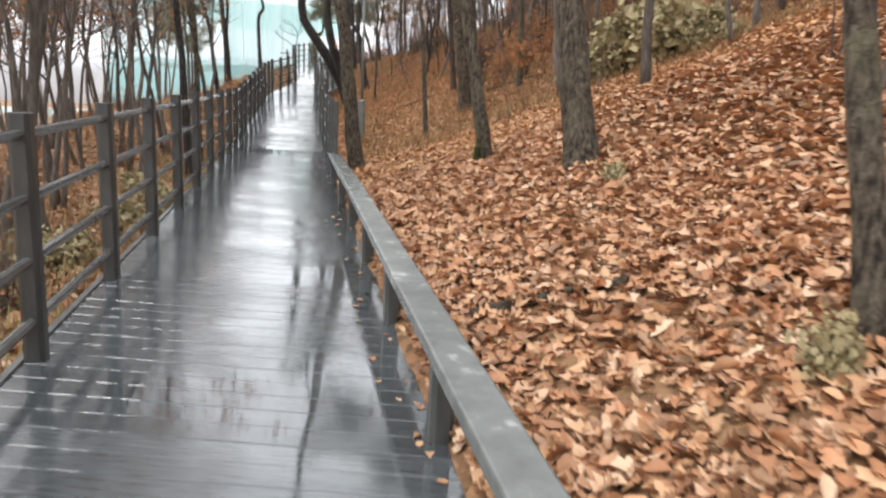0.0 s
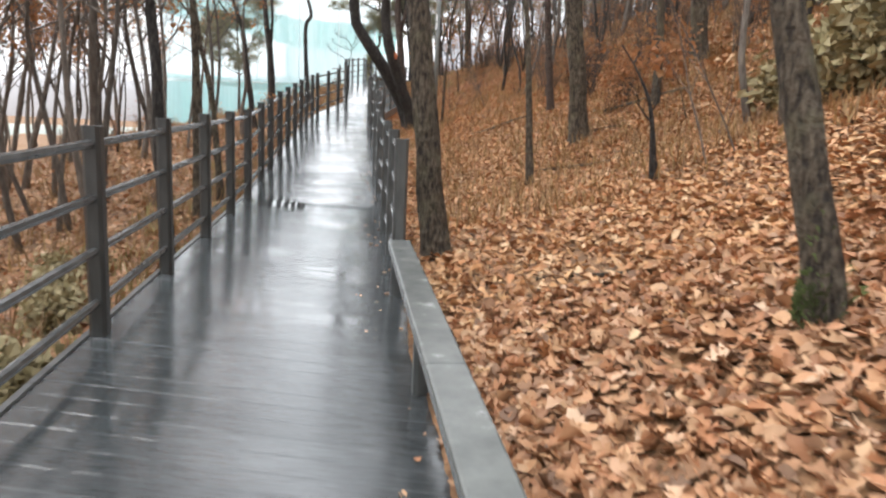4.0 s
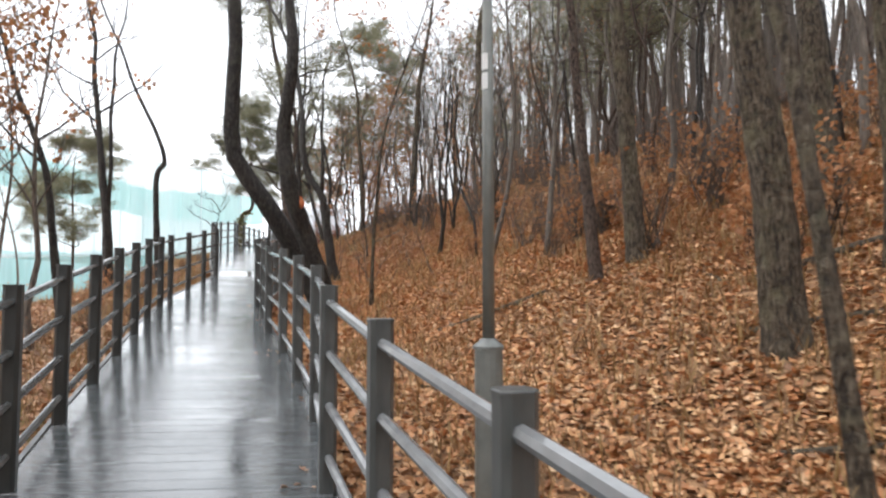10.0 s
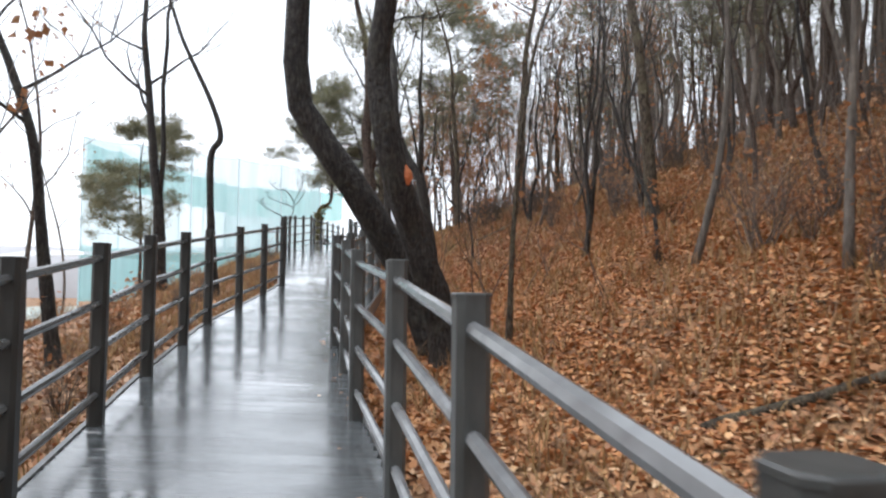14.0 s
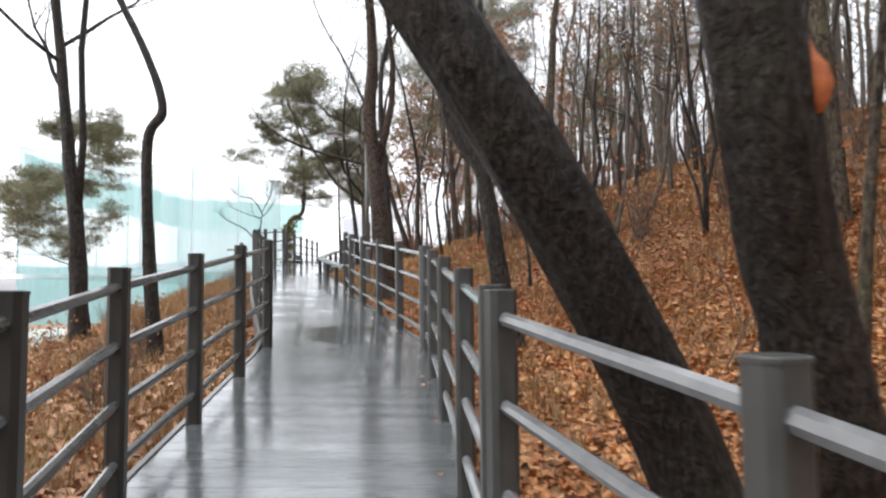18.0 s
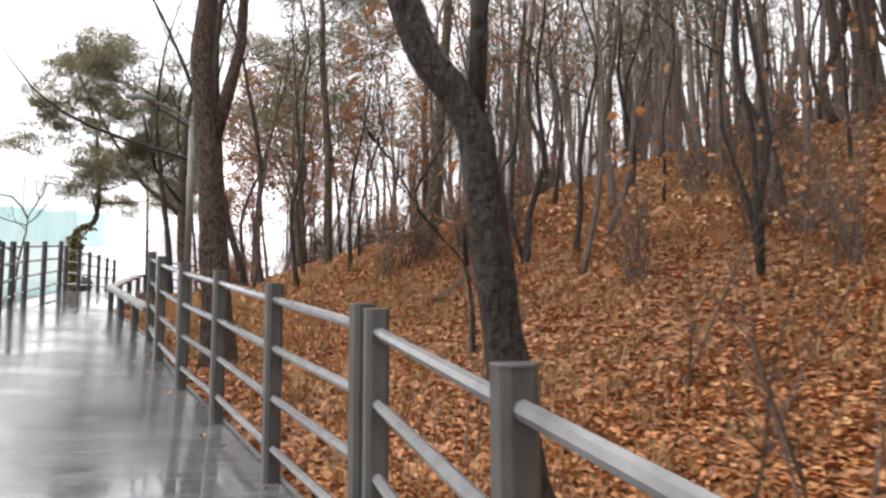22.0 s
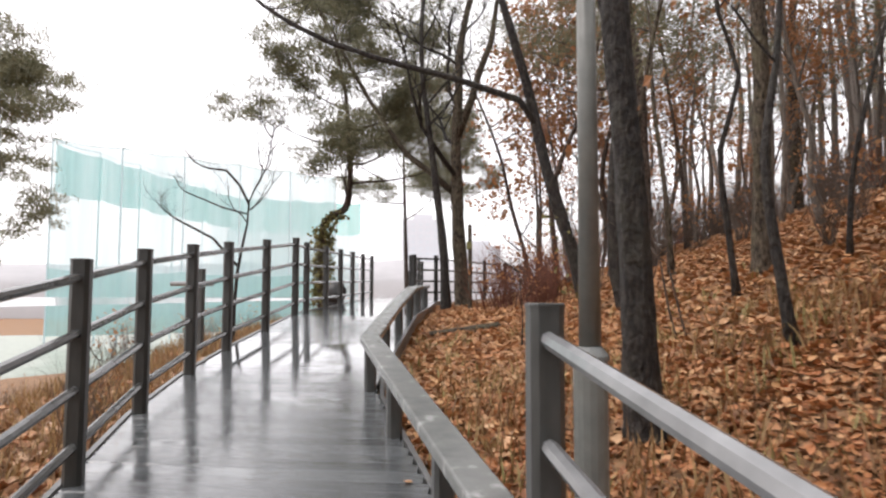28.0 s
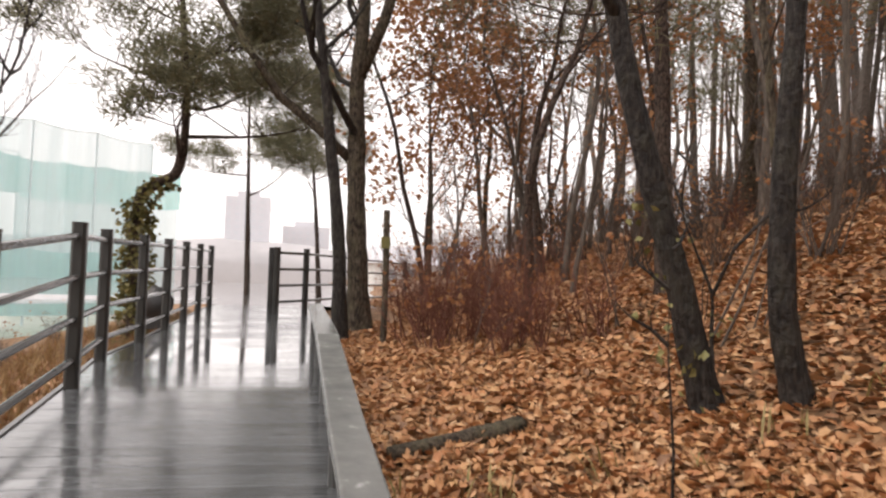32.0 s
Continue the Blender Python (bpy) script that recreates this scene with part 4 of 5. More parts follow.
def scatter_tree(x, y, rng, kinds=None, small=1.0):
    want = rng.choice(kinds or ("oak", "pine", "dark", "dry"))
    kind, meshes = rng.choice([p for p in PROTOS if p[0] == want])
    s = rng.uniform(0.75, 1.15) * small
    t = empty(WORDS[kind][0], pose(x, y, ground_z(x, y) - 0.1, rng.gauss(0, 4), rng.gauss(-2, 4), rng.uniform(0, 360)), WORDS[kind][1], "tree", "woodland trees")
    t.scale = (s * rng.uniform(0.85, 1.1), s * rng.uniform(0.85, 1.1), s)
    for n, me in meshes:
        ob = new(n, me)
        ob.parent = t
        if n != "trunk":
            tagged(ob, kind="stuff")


def woodland():
    rng = random.Random(2024)
    taken = []
    for o in scene.collection.objects:
        if o.type == "EMPTY" and o.get("category") == "tree":
            taken.append((o.location.x, o.location.y))
    count = 0
    for _ in range(9000):
        y = rng.uniform(-4, 64)
        d = 3.6 + 19 * rng.random() ** 1.05
        x = right_x(min(y, 70)) + d
        gap = 1.2 if d > 8 else 2.0
        if y > 56 and d < 6 or any((x - a) ** 2 + (y - b) ** 2 < gap * gap for a, b in taken):
            continue
        taken.append((x, y))
        if y > 38 and d < 13 and rng.random() < 0.72:
            continue
        scatter_tree(x, y, rng, ("pine", "oak", "dark", "pine", "oak") if d > 6 else ("oak", "dark", "oak"))
        count += 1
        if count > 170:
            break
    count = 0
    for _ in range(4000):
        y = rng.uniform(43, 68)
        d = rng.uniform(2.2, 13)
        x = right_x(y) + d
        if y < 49 and d < 4.5 or y > 57 and d < 5 or any((x - a) ** 2 + (y - b) ** 2 < 1.5 for a, b in taken):
            continue
        taken.append((x, y))
        scatter_tree(x, y, rng, ("dry", "pine", "dry", "oak", "dry"), 0.85)
        count += 1
        if count > 11:
            break
    count = 0
    for _ in range(4000):
        y = rng.uniform(0, 40)
        e = rng.uniform(1.3, 15) if y < 24 else rng.uniform(6, 16)
        x = left_x(y) - e
        gap = 1.15 if y < 24 else 2.6
        if any((x - a) ** 2 + (y - b) ** 2 < gap * gap for a, b in taken):
            continue
        taken.append((x, y))
        scatter_tree(x, y, rng, ("dark", "oak", "pine", "dark", "dry") if e > 5 else ("dark", "oak", "dark"), 0.8)
        count += 1
        if count > 96:
            break


woodland()


def more_pines():
    """Tall pines beyond the bend, and more bare trees below the first railing."""
    rng = random.Random(71)
    for x, y in ((-4.6, 57.5), (-1.5, 52.0), (-2.6, 55.0), (-3.9, 61.0)):
        scatter_tree(x, y, rng, ("pine",), 1.12)
    for x, y in ((-0.6, 36.0), (0.5, 37.4), (1.6, 39.0), (-0.9, 40.2), (2.4, 41.8), (0.4, 43.6), (2.0, 35.0), (3.2, 38.0), (3.6, 44.0)):
        scatter_tree(x, y, rng, ("oak", "dark"), 0.85)
    for _ in range(20):
        y, d = rng.uniform(48, 63), rng.uniform(5, 16)
        scatter_tree(right_x(y) + d, y, rng, ("oak", "dark", "pine", "oak"), 0.95)
    for _ in range(14):
        y = rng.uniform(7, 16)
        scatter_tree(left_x(y) - rng.uniform(1.4, 5), y, rng, ("dark",), 0.85)
    for _ in range(26):
        y = rng.uniform(5, 26)
        scatter_tree(left_x(y) - rng.uniform(1.6, 9), y, rng, ("dark", "oak", "dry"), 0.75)


more_pines()
near_tree("pine_tree", [(-18.9, 52.4, 1.5), (-18.85, 52.4, 4.0), (-18.9, 52.35, 6.5)], 0.24, "pine", "layered dark green pine below the boardwalk", 48, 9.5, limbs=13, low=0.34)


def far_woods():
    """The wood beyond, too far off to tell its trees apart."""
    rng = random.Random(31)
    v, f, cv, cf = [], [], [], []
    for k in range(420):
        if k < 70:
            y = rng.uniform(55, 76)
            x = right_x(min(y, 70)) + rng.uniform(12, 32)
        elif k < 220:
            y = rng.uniform(15, 72)
            x = right_x(min(y, 70)) + rng.uniform(30, 75)
        else:
            y = rng.uniform(8, 62)
            x = right_x(y) + rng.uniform(16, 38)
        g = ground_z(x, y)
        h = rng.uniform(8, 13)
        a = Vector((x, y, g - 0.2))
        mid = a + Vector((rng.gauss(0, 0.4), rng.gauss(0, 0.4), h * 0.5))
        top = mid + Vector((rng.gauss(0, 0.5), rng.gauss(0, 0.5), h * 0.5))
        tube(v, f, [a, mid, top], [0.16, 0.11, 0.03], 5, cap=False)
        tips = []
        for k in range(5):
            p = mid.lerp(top, rng.random())
            an = rng.uniform(0, 6.28)
            grow(v, f, p, (math.cos(an), math.sin(an), 0.7), rng.uniform(1.4, 2.8), 0.04, 1, rng, tips, 0.2, 0.4, 3)
        if rng.random() < 0.5:
            needle_tufts(cv, cf, tips[::2], rng, 7, 0.6)
    for _ in range(260):
        y = rng.uniform(10, 62)
        x = right_x(y) + rng.uniform(9, 24)
        g = ground_z(x, y)
        for _ in range(3):
            grow(v, f, (x + rng.gauss(0, 0.2), y + rng.gauss(0, 0.2), g - 0.05), (rng.gauss(0, 0.4), rng.gauss(0, 0.4), 1), rng.uniform(1.2, 2.6), 0.014, 1, rng, [], 0.2, 0.45, 3)
    woods = empty("far_woods", pose(0, 0, 0), "distant bare trees and pines on the hill crest", "woods", kind="stuff")
    mesh_object("stems", v, f, M_TWIG, woods)
    mesh_object("foliage", cv, cf, M_NEEDLE, woods)


far_woods()


# ---- undergrowth ----
def shrub_proto(seed, height, stems, kind):
    rng = random.Random(seed)
    v, f, tips = [], [], []
    for _ in range(stems):
        an = rng.uniform(0, 6.28)
        grow(v, f, (rng.gauss(0, 0.08), rng.gauss(0, 0.08), -0.05), (math.cos(an) * 0.45, math.sin(an) * 0.45, 1), height * rng.uniform(0.6, 1.1), 0.011, 1, rng, tips, 0.25, 0.35, 4)
    cv, cf = [], []
    if kind == "rust":
        hung_leaves(cv, cf, [t for t in tips if rng.random() < 0.6], rng, 4, 0.11, 0.1)
        mats = (M_BARKD, M_OAKLEAF)
    elif kind == "red":
        hung_leaves(cv, cf, [t for t in tips if rng.random() < 0.12], rng, 2, 0.08, 0.08)
        mats = (M_REDTWIG, M_OAKLEAF)
    elif kind == "pale":
        hung_leaves(cv, cf, tips, rng, 4, 0.24, 0.2)
        mats = (M_BARKD, M_SHRUB)
    else:
        mats = (M_TWIG_DARK, M_OAKLEAF)
        hung_leaves(cv, cf, [t for t in tips if rng.random() < 0.2], rng, 2, 0.08, 0.1)
    out = []
    for n, vv, ff, material in (("stemwork", v, f, mats[0]), ("foliage", cv, cf, mats[1])):
        me = bpy.data.meshes.new(n)
        me.from_pydata(vv, [], ff)
        me.materials.append(material)
        out.append((n, me))
    return out


def shrub(name, proto, x, y, s, rng, label, group="undergrowth"):
    t = empty(name, pose(x, y, ground_z(x, y), rng.gauss(0, 5), rng.gauss(0, 5), rng.uniform(0, 360)), label, "shrub", group)
    t.scale = (s, s, s * rng.uniform(0.85, 1.2))
    for n, me in proto:
        ob = new(n, me)
        ob.parent = t
        tagged(ob, kind="stuff")


SAPLING = [shrub_proto(100 + k, 1.7, 2, "bare") for k in range(3)]
RUST = [shrub_proto(120 + k, 1.1, 7, "rust") for k in range(3)]
PALE = [shrub_proto(140 + k, 1.0, 14, "pale") for k in range(2)]
RED = [shrub_proto(180 + k, 1.1, 12, "red") for k in range(3)]
BUSH = [shrub_proto(160 + k, 1.2, 16, "bare") for k in range(3)]


def undergrowth():
    rng = random.Random(9)
    for _ in range(120):
        y = rng.uniform(2, 60)
        d = 1.6 + 16 * rng.random() ** 1.3
        if y < 22 and d < 3.2:
            continue
        shrub("sapling", rng.choice(SAPLING), right_x(y) + d, y, rng.uniform(0.6, 1.35), rng, "thin bare sapling growing through fallen leaves")
    for _ in range(15):
        y = rng.uniform(14, 30)
        d = rng.uniform(4.2, 10)
        shrub("oak_sapling", rng.choice(RUST), right_x(y) + d, y, rng.uniform(0.55, 0.95), rng, "oak sapling with rusty orange dry leaves")
    for _ in range(70):
        y = rng.uniform(17, 58)
        d = rng.uniform(4.5, 14)
        shrub("bare_bush", rng.choice(BUSH), right_x(y) + d, y, rng.uniform(0.6, 1.2), rng, "tangled brown leafless bush on the slope")
    for x, y, size in ((0.9, 23.6, 0.7), (1.5, 24.4, 0.85), (2.1, 25.0, 0.75), (1.2, 25.3, 0.6), (1.8, 23.9, 0.6), (2.6, 24.3, 0.8)):
        shrub("bare_bush", rng.choice(BUSH), x, y, size, rng, "dark tangled leafless bush on the slope")
    for k in range(17):
        shrub("red_bush", rng.choice(RED), -5.3 + rng.gauss(0, 0.45), 49.6 + rng.gauss(0, 0.9), rng.uniform(0.45, 1.25), rng, "reddish-brown bush of fine dry twigs by the path")
    for k in range(12):
        shrub("brush_heap", rng.choice(BUSH), -1.2 + rng.gauss(0, 0.7), 39.9 + rng.gauss(0, 0.6), rng.uniform(0.6, 0.9), rng, "heap of dark tangled brushwood on the bank")
    for k in range(20):
        u = rng.random()
        x, y = 3.75 + 2.0 * u + rng.gauss(0, 0.15), 15.0 - 2.2 * u + rng.gauss(0, 0.25)
        shrub("pale_shrub", rng.choice(PALE), x, y, rng.uniform(0.32, 0.85), rng, "drooping pale green-yellow shrub on the bank")
    for x, y, s in ((2.7, 2.4, 0.14), (2.92, 2.2, 0.16), (2.57, 5.5, 0.12)):
        shrub("pale_plant", rng.choice(PALE), x, y, s, rng, "withered pale yellow-green plant among fallen leaves")
    for k in range(16):
        y = rng.uniform(3, 13)
        shrub("pale_plant", rng.choice(PALE), left_x(y) - rng.uniform(0.3, 1.6), y, rng.uniform(0.2, 0.34), rng, "withered yellow-green plant below the railing")
    for _ in range(110):
        y = rng.uniform(0, 58)
        e = rng.uniform(0.5, 8 if y < 34 else 15)
        shrub("bramble", rng.choice(BUSH + RUST[:1]), left_x(y) - e, y, rng.uniform(0.35, 0.75), rng, "low brown bramble below the railing")


undergrowth()


# ---- leaf litter and dead grass: far too many to count ----
GX, GY = np.arange(-24, 24.01, 0.3), np.arange(-8, 66.01, 0.3)
GZ = np.array([[ground_z(float(x), float(y)) for x in GX] for y in GY])


def heights(x, y):
    i, j = np.clip((x - GX[0]) / 0.3, 0, len(GX) - 1.001), np.clip((y - GY[0]) / 0.3, 0, len(GY) - 1.001)
    a, b = i.astype(int), j.astype(int)
    u, w = i - a, j - b
    return GZ[b, a] * (1 - u) * (1 - w) + GZ[b, a + 1] * u * (1 - w) + GZ[b + 1, a] * (1 - u) * w + GZ[b + 1, a + 1] * u * w


PLAIN_LEAF = ((-0.5, 0, 0), (-0.15, 1, 0.6), (0.28, 0.75, 0.8), (0.5, 0, 0), (0.28, -0.75, 0.8), (-0.15, -1, 0.6))
OVAL_LEAF = ((-0.52, 0, 0), (-0.36, 0.5, 0.3), (-0.12, 0.86, 0.7), (0.14, 0.8, 0.8), (0.36, 0.42, 0.6), (0.55, 0, 0.1), (0.36, -0.42, 0.6), (0.14, -0.8, 0.8), (-0.12, -0.86, 0.7), (-0.36, -0.5, 0.3))
LOBED_LEAF = ((-0.56, 0.03, 0), (-0.36, 0.58, 0.4), (-0.25, 0.36, 0.2), (-0.05, 1.0, 0.9), (0.06, 0.55, 0.4), (0.25, 0.95, 1.1), (0.36, 0.5, 0.6), (0.56, 0, 0.2),
              (0.36, -0.5, 0.6), (0.25, -0.95, 1.1), (0.06, -0.55, 0.4), (-0.05, -1.0, 0.9), (-0.25, -0.36, 0.2), (-0.36, -0.58, 0.4))


def leaf_stuff(name, x, y, z, size, rng, material, label, tilt=0.45, lift=0.03, outline=PLAIN_LEAF):
    n = len(x)
    yaw, L = rng.uniform(0, 2 * np.pi, n), size * rng.uniform(0.6, 1.35, n)
    wide = rng.uniform(0.26, 0.44, n)
    curl, bend = rng.normal(0.16, 0.2, n), rng.normal(0.12, 0.3, n)
    count = len(outline)
    half = count // 2
    shape = np.zeros((n, count, 3))
    for k, (a, b, c) in enumerate(outline):
        shape[:, k, 0], shape[:, k, 1], shape[:, k, 2] = a, b * wide, c * curl + 2 * a * a * bend * 0.5
    shape *= L[:, None, None]
    px, py = rng.normal(0, tilt, n), rng.normal(0, tilt, n)
    cx, sx, cy, sy, cz, sz = np.cos(px), np.sin(px), np.cos(py), np.sin(py), np.cos(yaw), np.sin(yaw)
    X, Y, Z = shape[..., 0], shape[..., 1], shape[..., 2]
    Y, Z = Y * cx[:, None] - Z * sx[:, None], Y * sx[:, None] + Z * cx[:, None]
    X, Z = X * cy[:, None] + Z * sy[:, None], -X * sy[:, None] + Z * cy[:, None]
    X, Y = X * cz[:, None] - Y * sz[:, None], X * sz[:, None] + Y * cz[:, None]
    up = rng.uniform(0.004, lift, n)
    v = np.stack([X + x[:, None], Y + y[:, None], Z + (z + up)[:, None]], -1).reshape(-1, 3)
    base = (np.arange(n) * count)[:, None]
    side = half + 1
    faces = np.concatenate([base + list(range(side)), np.concatenate([base, base + list(range(half, count))], 1)], 1).reshape(-1, side)
    me = bpy.data.meshes.new(name)
    me.vertices.add(len(v))
    me.vertices.foreach_set("co", v.ravel())
    me.loops.add(faces.size)
    me.loops.foreach_set("vertex_index", faces.ravel())
    me.polygons.add(len(faces))
    me.polygons.foreach_set("loop_start", np.arange(0, faces.size, side))
    me.polygons.foreach_set("loop_total", np.full(len(faces), side))
    me.update()
    me.materials.append(material)
    return tagged(new(name, me), label, "leaf litter", kind="stuff")


def litter():
    rng = np.random.default_rng(4)

    def gaps(x, y):
        """Thins the leaves out in patches where dark soil shows."""
        n = np.array([noise.noise((float(a) * 0.8, float(b) * 0.8, 11)) for a, b in zip(x, y)])
        keep = rng.uniform(0, 1, len(x)) > np.clip((n - 0.25) * 3, 0, 0.4)
        return x[keep], y[keep]

    edge_r, edge_l = np.vectorize(right_x), np.vectorize(left_x)
    zones = ((-2, 9.5, 26000, 36000, 0.092, M_LITTER, "tan and orange"), (8.5, 24, 20000, 68000, 0.076, M_LITTER_GOLD, "golden tan"),
             (22, 33, 15000, 48000, 0.072, M_LITTER_RUST, "rust-orange"), (31, 42, 15000, 44000, 0.074, M_LITTER_DARK, "dark red-brown"),
             (40.5, 60, 24000, 46000, 0.084, M_LITTER_BROWN, "orange-brown"))
    for y0, y1, near, far, size, material, words in zones:
        y = rng.uniform(y0, min(y1, 53), near)
        x = edge_r(y) + 0.05 + 2.6 * rng.uniform(0, 1, len(y)) ** 1.15
        x, y = gaps(x, y)
        k = len(x) * 2 // 3
        leaf_stuff("leaf_litter", x[:k], y[:k], heights(x[:k], y[:k]), size, rng, material, words + " lobed oak leaves beside the boardwalk", 0.42, 0.045, LOBED_LEAF)
        leaf_stuff("leaf_litter", x[k:], y[k:], heights(x[k:], y[k:]), size * 0.92, rng, material, words + " oval fallen leaves beside the boardwalk", 0.4, 0.05, OVAL_LEAF)
        y = rng.uniform(y0, y1, far)
        x = edge_r(y) + 1.6 + 6.2 * rng.uniform(0, 1, len(y)) ** 1.1
        x, y = gaps(x, y)
        leaf_stuff("leaf_litter", x, y, heights(x, y), size * (1.05 if y0 < 0 or y0 > 40 else 0.88), rng, material, words + " fallen oak leaves covering the bank", 0.28, 0.035)
    y = rng.uniform(-2, 64, 95000)
    x = edge_r(y) + 6.5 + 14 * rng.uniform(0, 1, len(y)) ** 1.2
    leaf_stuff("leaf_litter", x, y, heights(x, y), 0.12, rng, M_LITTER_GOLD, "fallen leaves on the upper bank", 0.4, 0.05)
    y = rng.uniform(-2, 60, 42000)
    x = edge_l(y) - 0.1 - 9 * rng.uniform(0, 1, len(y)) ** 1.5
    leaf_stuff("leaf_litter", x, y, heights(x, y), 0.1, rng, M_LITTER, "fallen leaves below the railing", 0.45, 0.05)
    y = rng.uniform(26, 58, 16000)
    x = edge_l(y) - 0.1 - 3.5 * rng.uniform(0, 1, len(y)) ** 1.3
    leaf_stuff("leaf_litter", x, y, heights(x, y), 0.1, rng, M_LITTER, "orange leaves in dead grass below the railing", 0.45, 0.06)
    y = rng.uniform(2, 40, 150)
    d = np.abs(rng.normal(0, 0.13, len(y)))
    x = edge_r(y) - 0.02 - d
    z = np.vectorize(right_z)(y)
    leaf_stuff("deck_leaves", x, y, z, 0.045, rng, M_LITTER, "small wet leaf scraps along the boardwalk edge", 0.08, 0.006)


litter()


def grass():
    rng = np.random.default_rng(8)
    v, f = [], []

    def tuft(x, y, z, h, count):
        for _ in range(count):
            a = rng.uniform(0, 6.28)
            lean = rng.uniform(0.2, 0.9) * h
            o = np.array([x + rng.normal(0, 0.08), y + rng.normal(0, 0.08), z - 0.02])
            t = o + [math.cos(a) * lean, math.sin(a) * lean, h * rng.uniform(0.6, 1.1)]
            m = (o + t) / 2 + [0, 0, 0.12 * h]
            s = np.array([-math.sin(a), math.cos(a), 0]) * 0.006
            k = len(v)
            v.extend(map(tuple, (o - s, o + s, m + s, m - s, t)))
            f.extend(((k, k + 1, k + 2, k + 3), (k + 3, k + 2, k + 4)))
    for _ in range(2300):
        y = rng.uniform(0, 60)
        x = left_x(y) - 0.15 - 8 * rng.random() ** 1.4
        tuft(x, y, ground_z(x, y), rng.uniform(0.18, 0.42), 9)
    for _ in range(1700):
        y = rng.uniform(27, 60)
        x = left_x(y) - 0.2 - 2.6 * rng.random()
        tuft(x, y, ground_z(x, y), rng.uniform(0.12, 0.34), 9)
    for _ in range(5600):
        y = rng.uniform(12, 43)
        x = right_x(y) + 0.6 + 11 * rng.random()
        tuft(x, y, ground_z(x, y), rng.uniform(0.12, 0.34), 7)
    tagged(mesh_object("dead_grass", v, f, M_GRASS), "matted dead straw-coloured grass", "grass", kind="stuff")
    v.clear()
    f.clear()
    for _ in range(150):
        y = rng.uniform(37, 45)
        x = right_x(y) + 0.25 + 4 * rng.random() ** 1.6
        tuft(x, y, ground_z(x, y), rng.uniform(0.1, 0.26), 8)
    for _ in range(260):
        y = rng.uniform(2, 20)
        x = left_x(y) - 0.15 - 1.6 * rng.random() ** 1.4
        tuft(x, y, ground_z(x, y), rng.uniform(0.12, 0.3), 9)
    tagged(mesh_object("green_grass", v, f, M_GREEN), "yellow-green grass tufts growing through fallen leaves", "grass", kind="stuff")


grass()


# ---- street lamps ----
def street_lamp(x, y, z, height, turn, label, thick=0.044, band=False):
    lamp = empty("street_lamp", pose(x, y, z, 0, 0, turn), label, "street lamp", "path lamps")
    v, f = [], []
    tube(v, f, [(0, 0, -0.3), (0, 0, 0.06), (0, 0, 0.98)], [0.085, 0.085, 0.085], 16)
    mesh_object("base_sleeve", v, f, M_LAMP, lamp)
    v, f = [], []
    tube(v, f, [(0, 0, 0.981), (0, 0, 1.0), (0, 0, 1.045)], [0.094, 0.094, thick + 0.003], 16)
    tagged(mesh_object("collar", v, f, M_FLAT, lamp), "pale collar ring")
    v, f = [], []
    tube(v, f, [(0, 0, 1.03), (0, 0, height)], [thick, thick * 0.8], 16)
    mesh_object("pole", v, f, M_LAMP, lamp, smooth_faces=True)
    v, f = [], []
    tube(v, f, [(0, 0, 0.0), (0, 0, 0.02)], [0.13, 0.13], 16)
    mesh_object("foot_plate", v, f, M_LAMP, lamp)
    bm = bmesh.new()
    bmesh.ops.create_uvsphere(bm, u_segments=14, v_segments=8, radius=thick * 0.95, matrix=Matrix.Translation((0, 0, height + 0.02)))
    part("finial", bm, M_LAMP, lamp, smooth_faces=True)
    v, f = [], []
    tube(v, f, [(0.01, 0, height - 0.16), (-0.09, 0, height - 0.01), (-0.22, 0, height + 0.11), (-0.4, 0, height + 0.2), (-0.62, 0, height + 0.25)], [0.022, 0.021, 0.02, 0.019, 0.018], 8)
    mesh_object("arm", v, f, M_LAMP, lamp, smooth_faces=True)
    v, f = [], []
    tube(v, f, [(-0.56, 0, height + 0.24), (-0.64, 0, height + 0.26), (-0.82, 0, height + 0.27), (-0.98, 0, height + 0.26)], [0.03, 0.065, 0.07, 0.03], 12)
    head = mesh_object("lamp_head", v, f, M_LAMP, lamp, smooth_faces=True)
    bm = bmesh.new()
    bmesh.ops.create_uvsphere(bm, u_segments=12, v_segments=8, radius=0.06, matrix=Matrix.Translation((-0.76, 0, height + 0.205)) @ Matrix.Diagonal((1.8, 1, 0.5, 1)))
    tagged(part("lens", bm, M_WHITE, lamp, smooth_faces=True), "frosted glass lens")
    if band:
        for k, zz in enumerate((2.55, 2.67)):
            v, f = [], []
            for s in range(7):
                an = math.pi * (0.85 + 0.5 * s / 6)
                for h in (0, 0.1):
                    v.append(((thick - 0.002) * math.cos(an), (thick - 0.002) * math.sin(an), zz + h))
            f = [(2 * s, 2 * s + 2, 2 * s + 3, 2 * s + 1) for s in range(6)]
            tagged(mesh_object("sticker", v, f, M_WHITE, lamp), "small white sticker")


street_lamp(-1.08, 16.83, 0.85, 3.25, 20, "grey steel path lamp with a sleeved foot behind the railing", 0.038, True)
street_lamp(-5.585, 39.5, 3.3, 3.5, 12, "grey steel path lamp with a curved arm beside the low rail", 0.055)


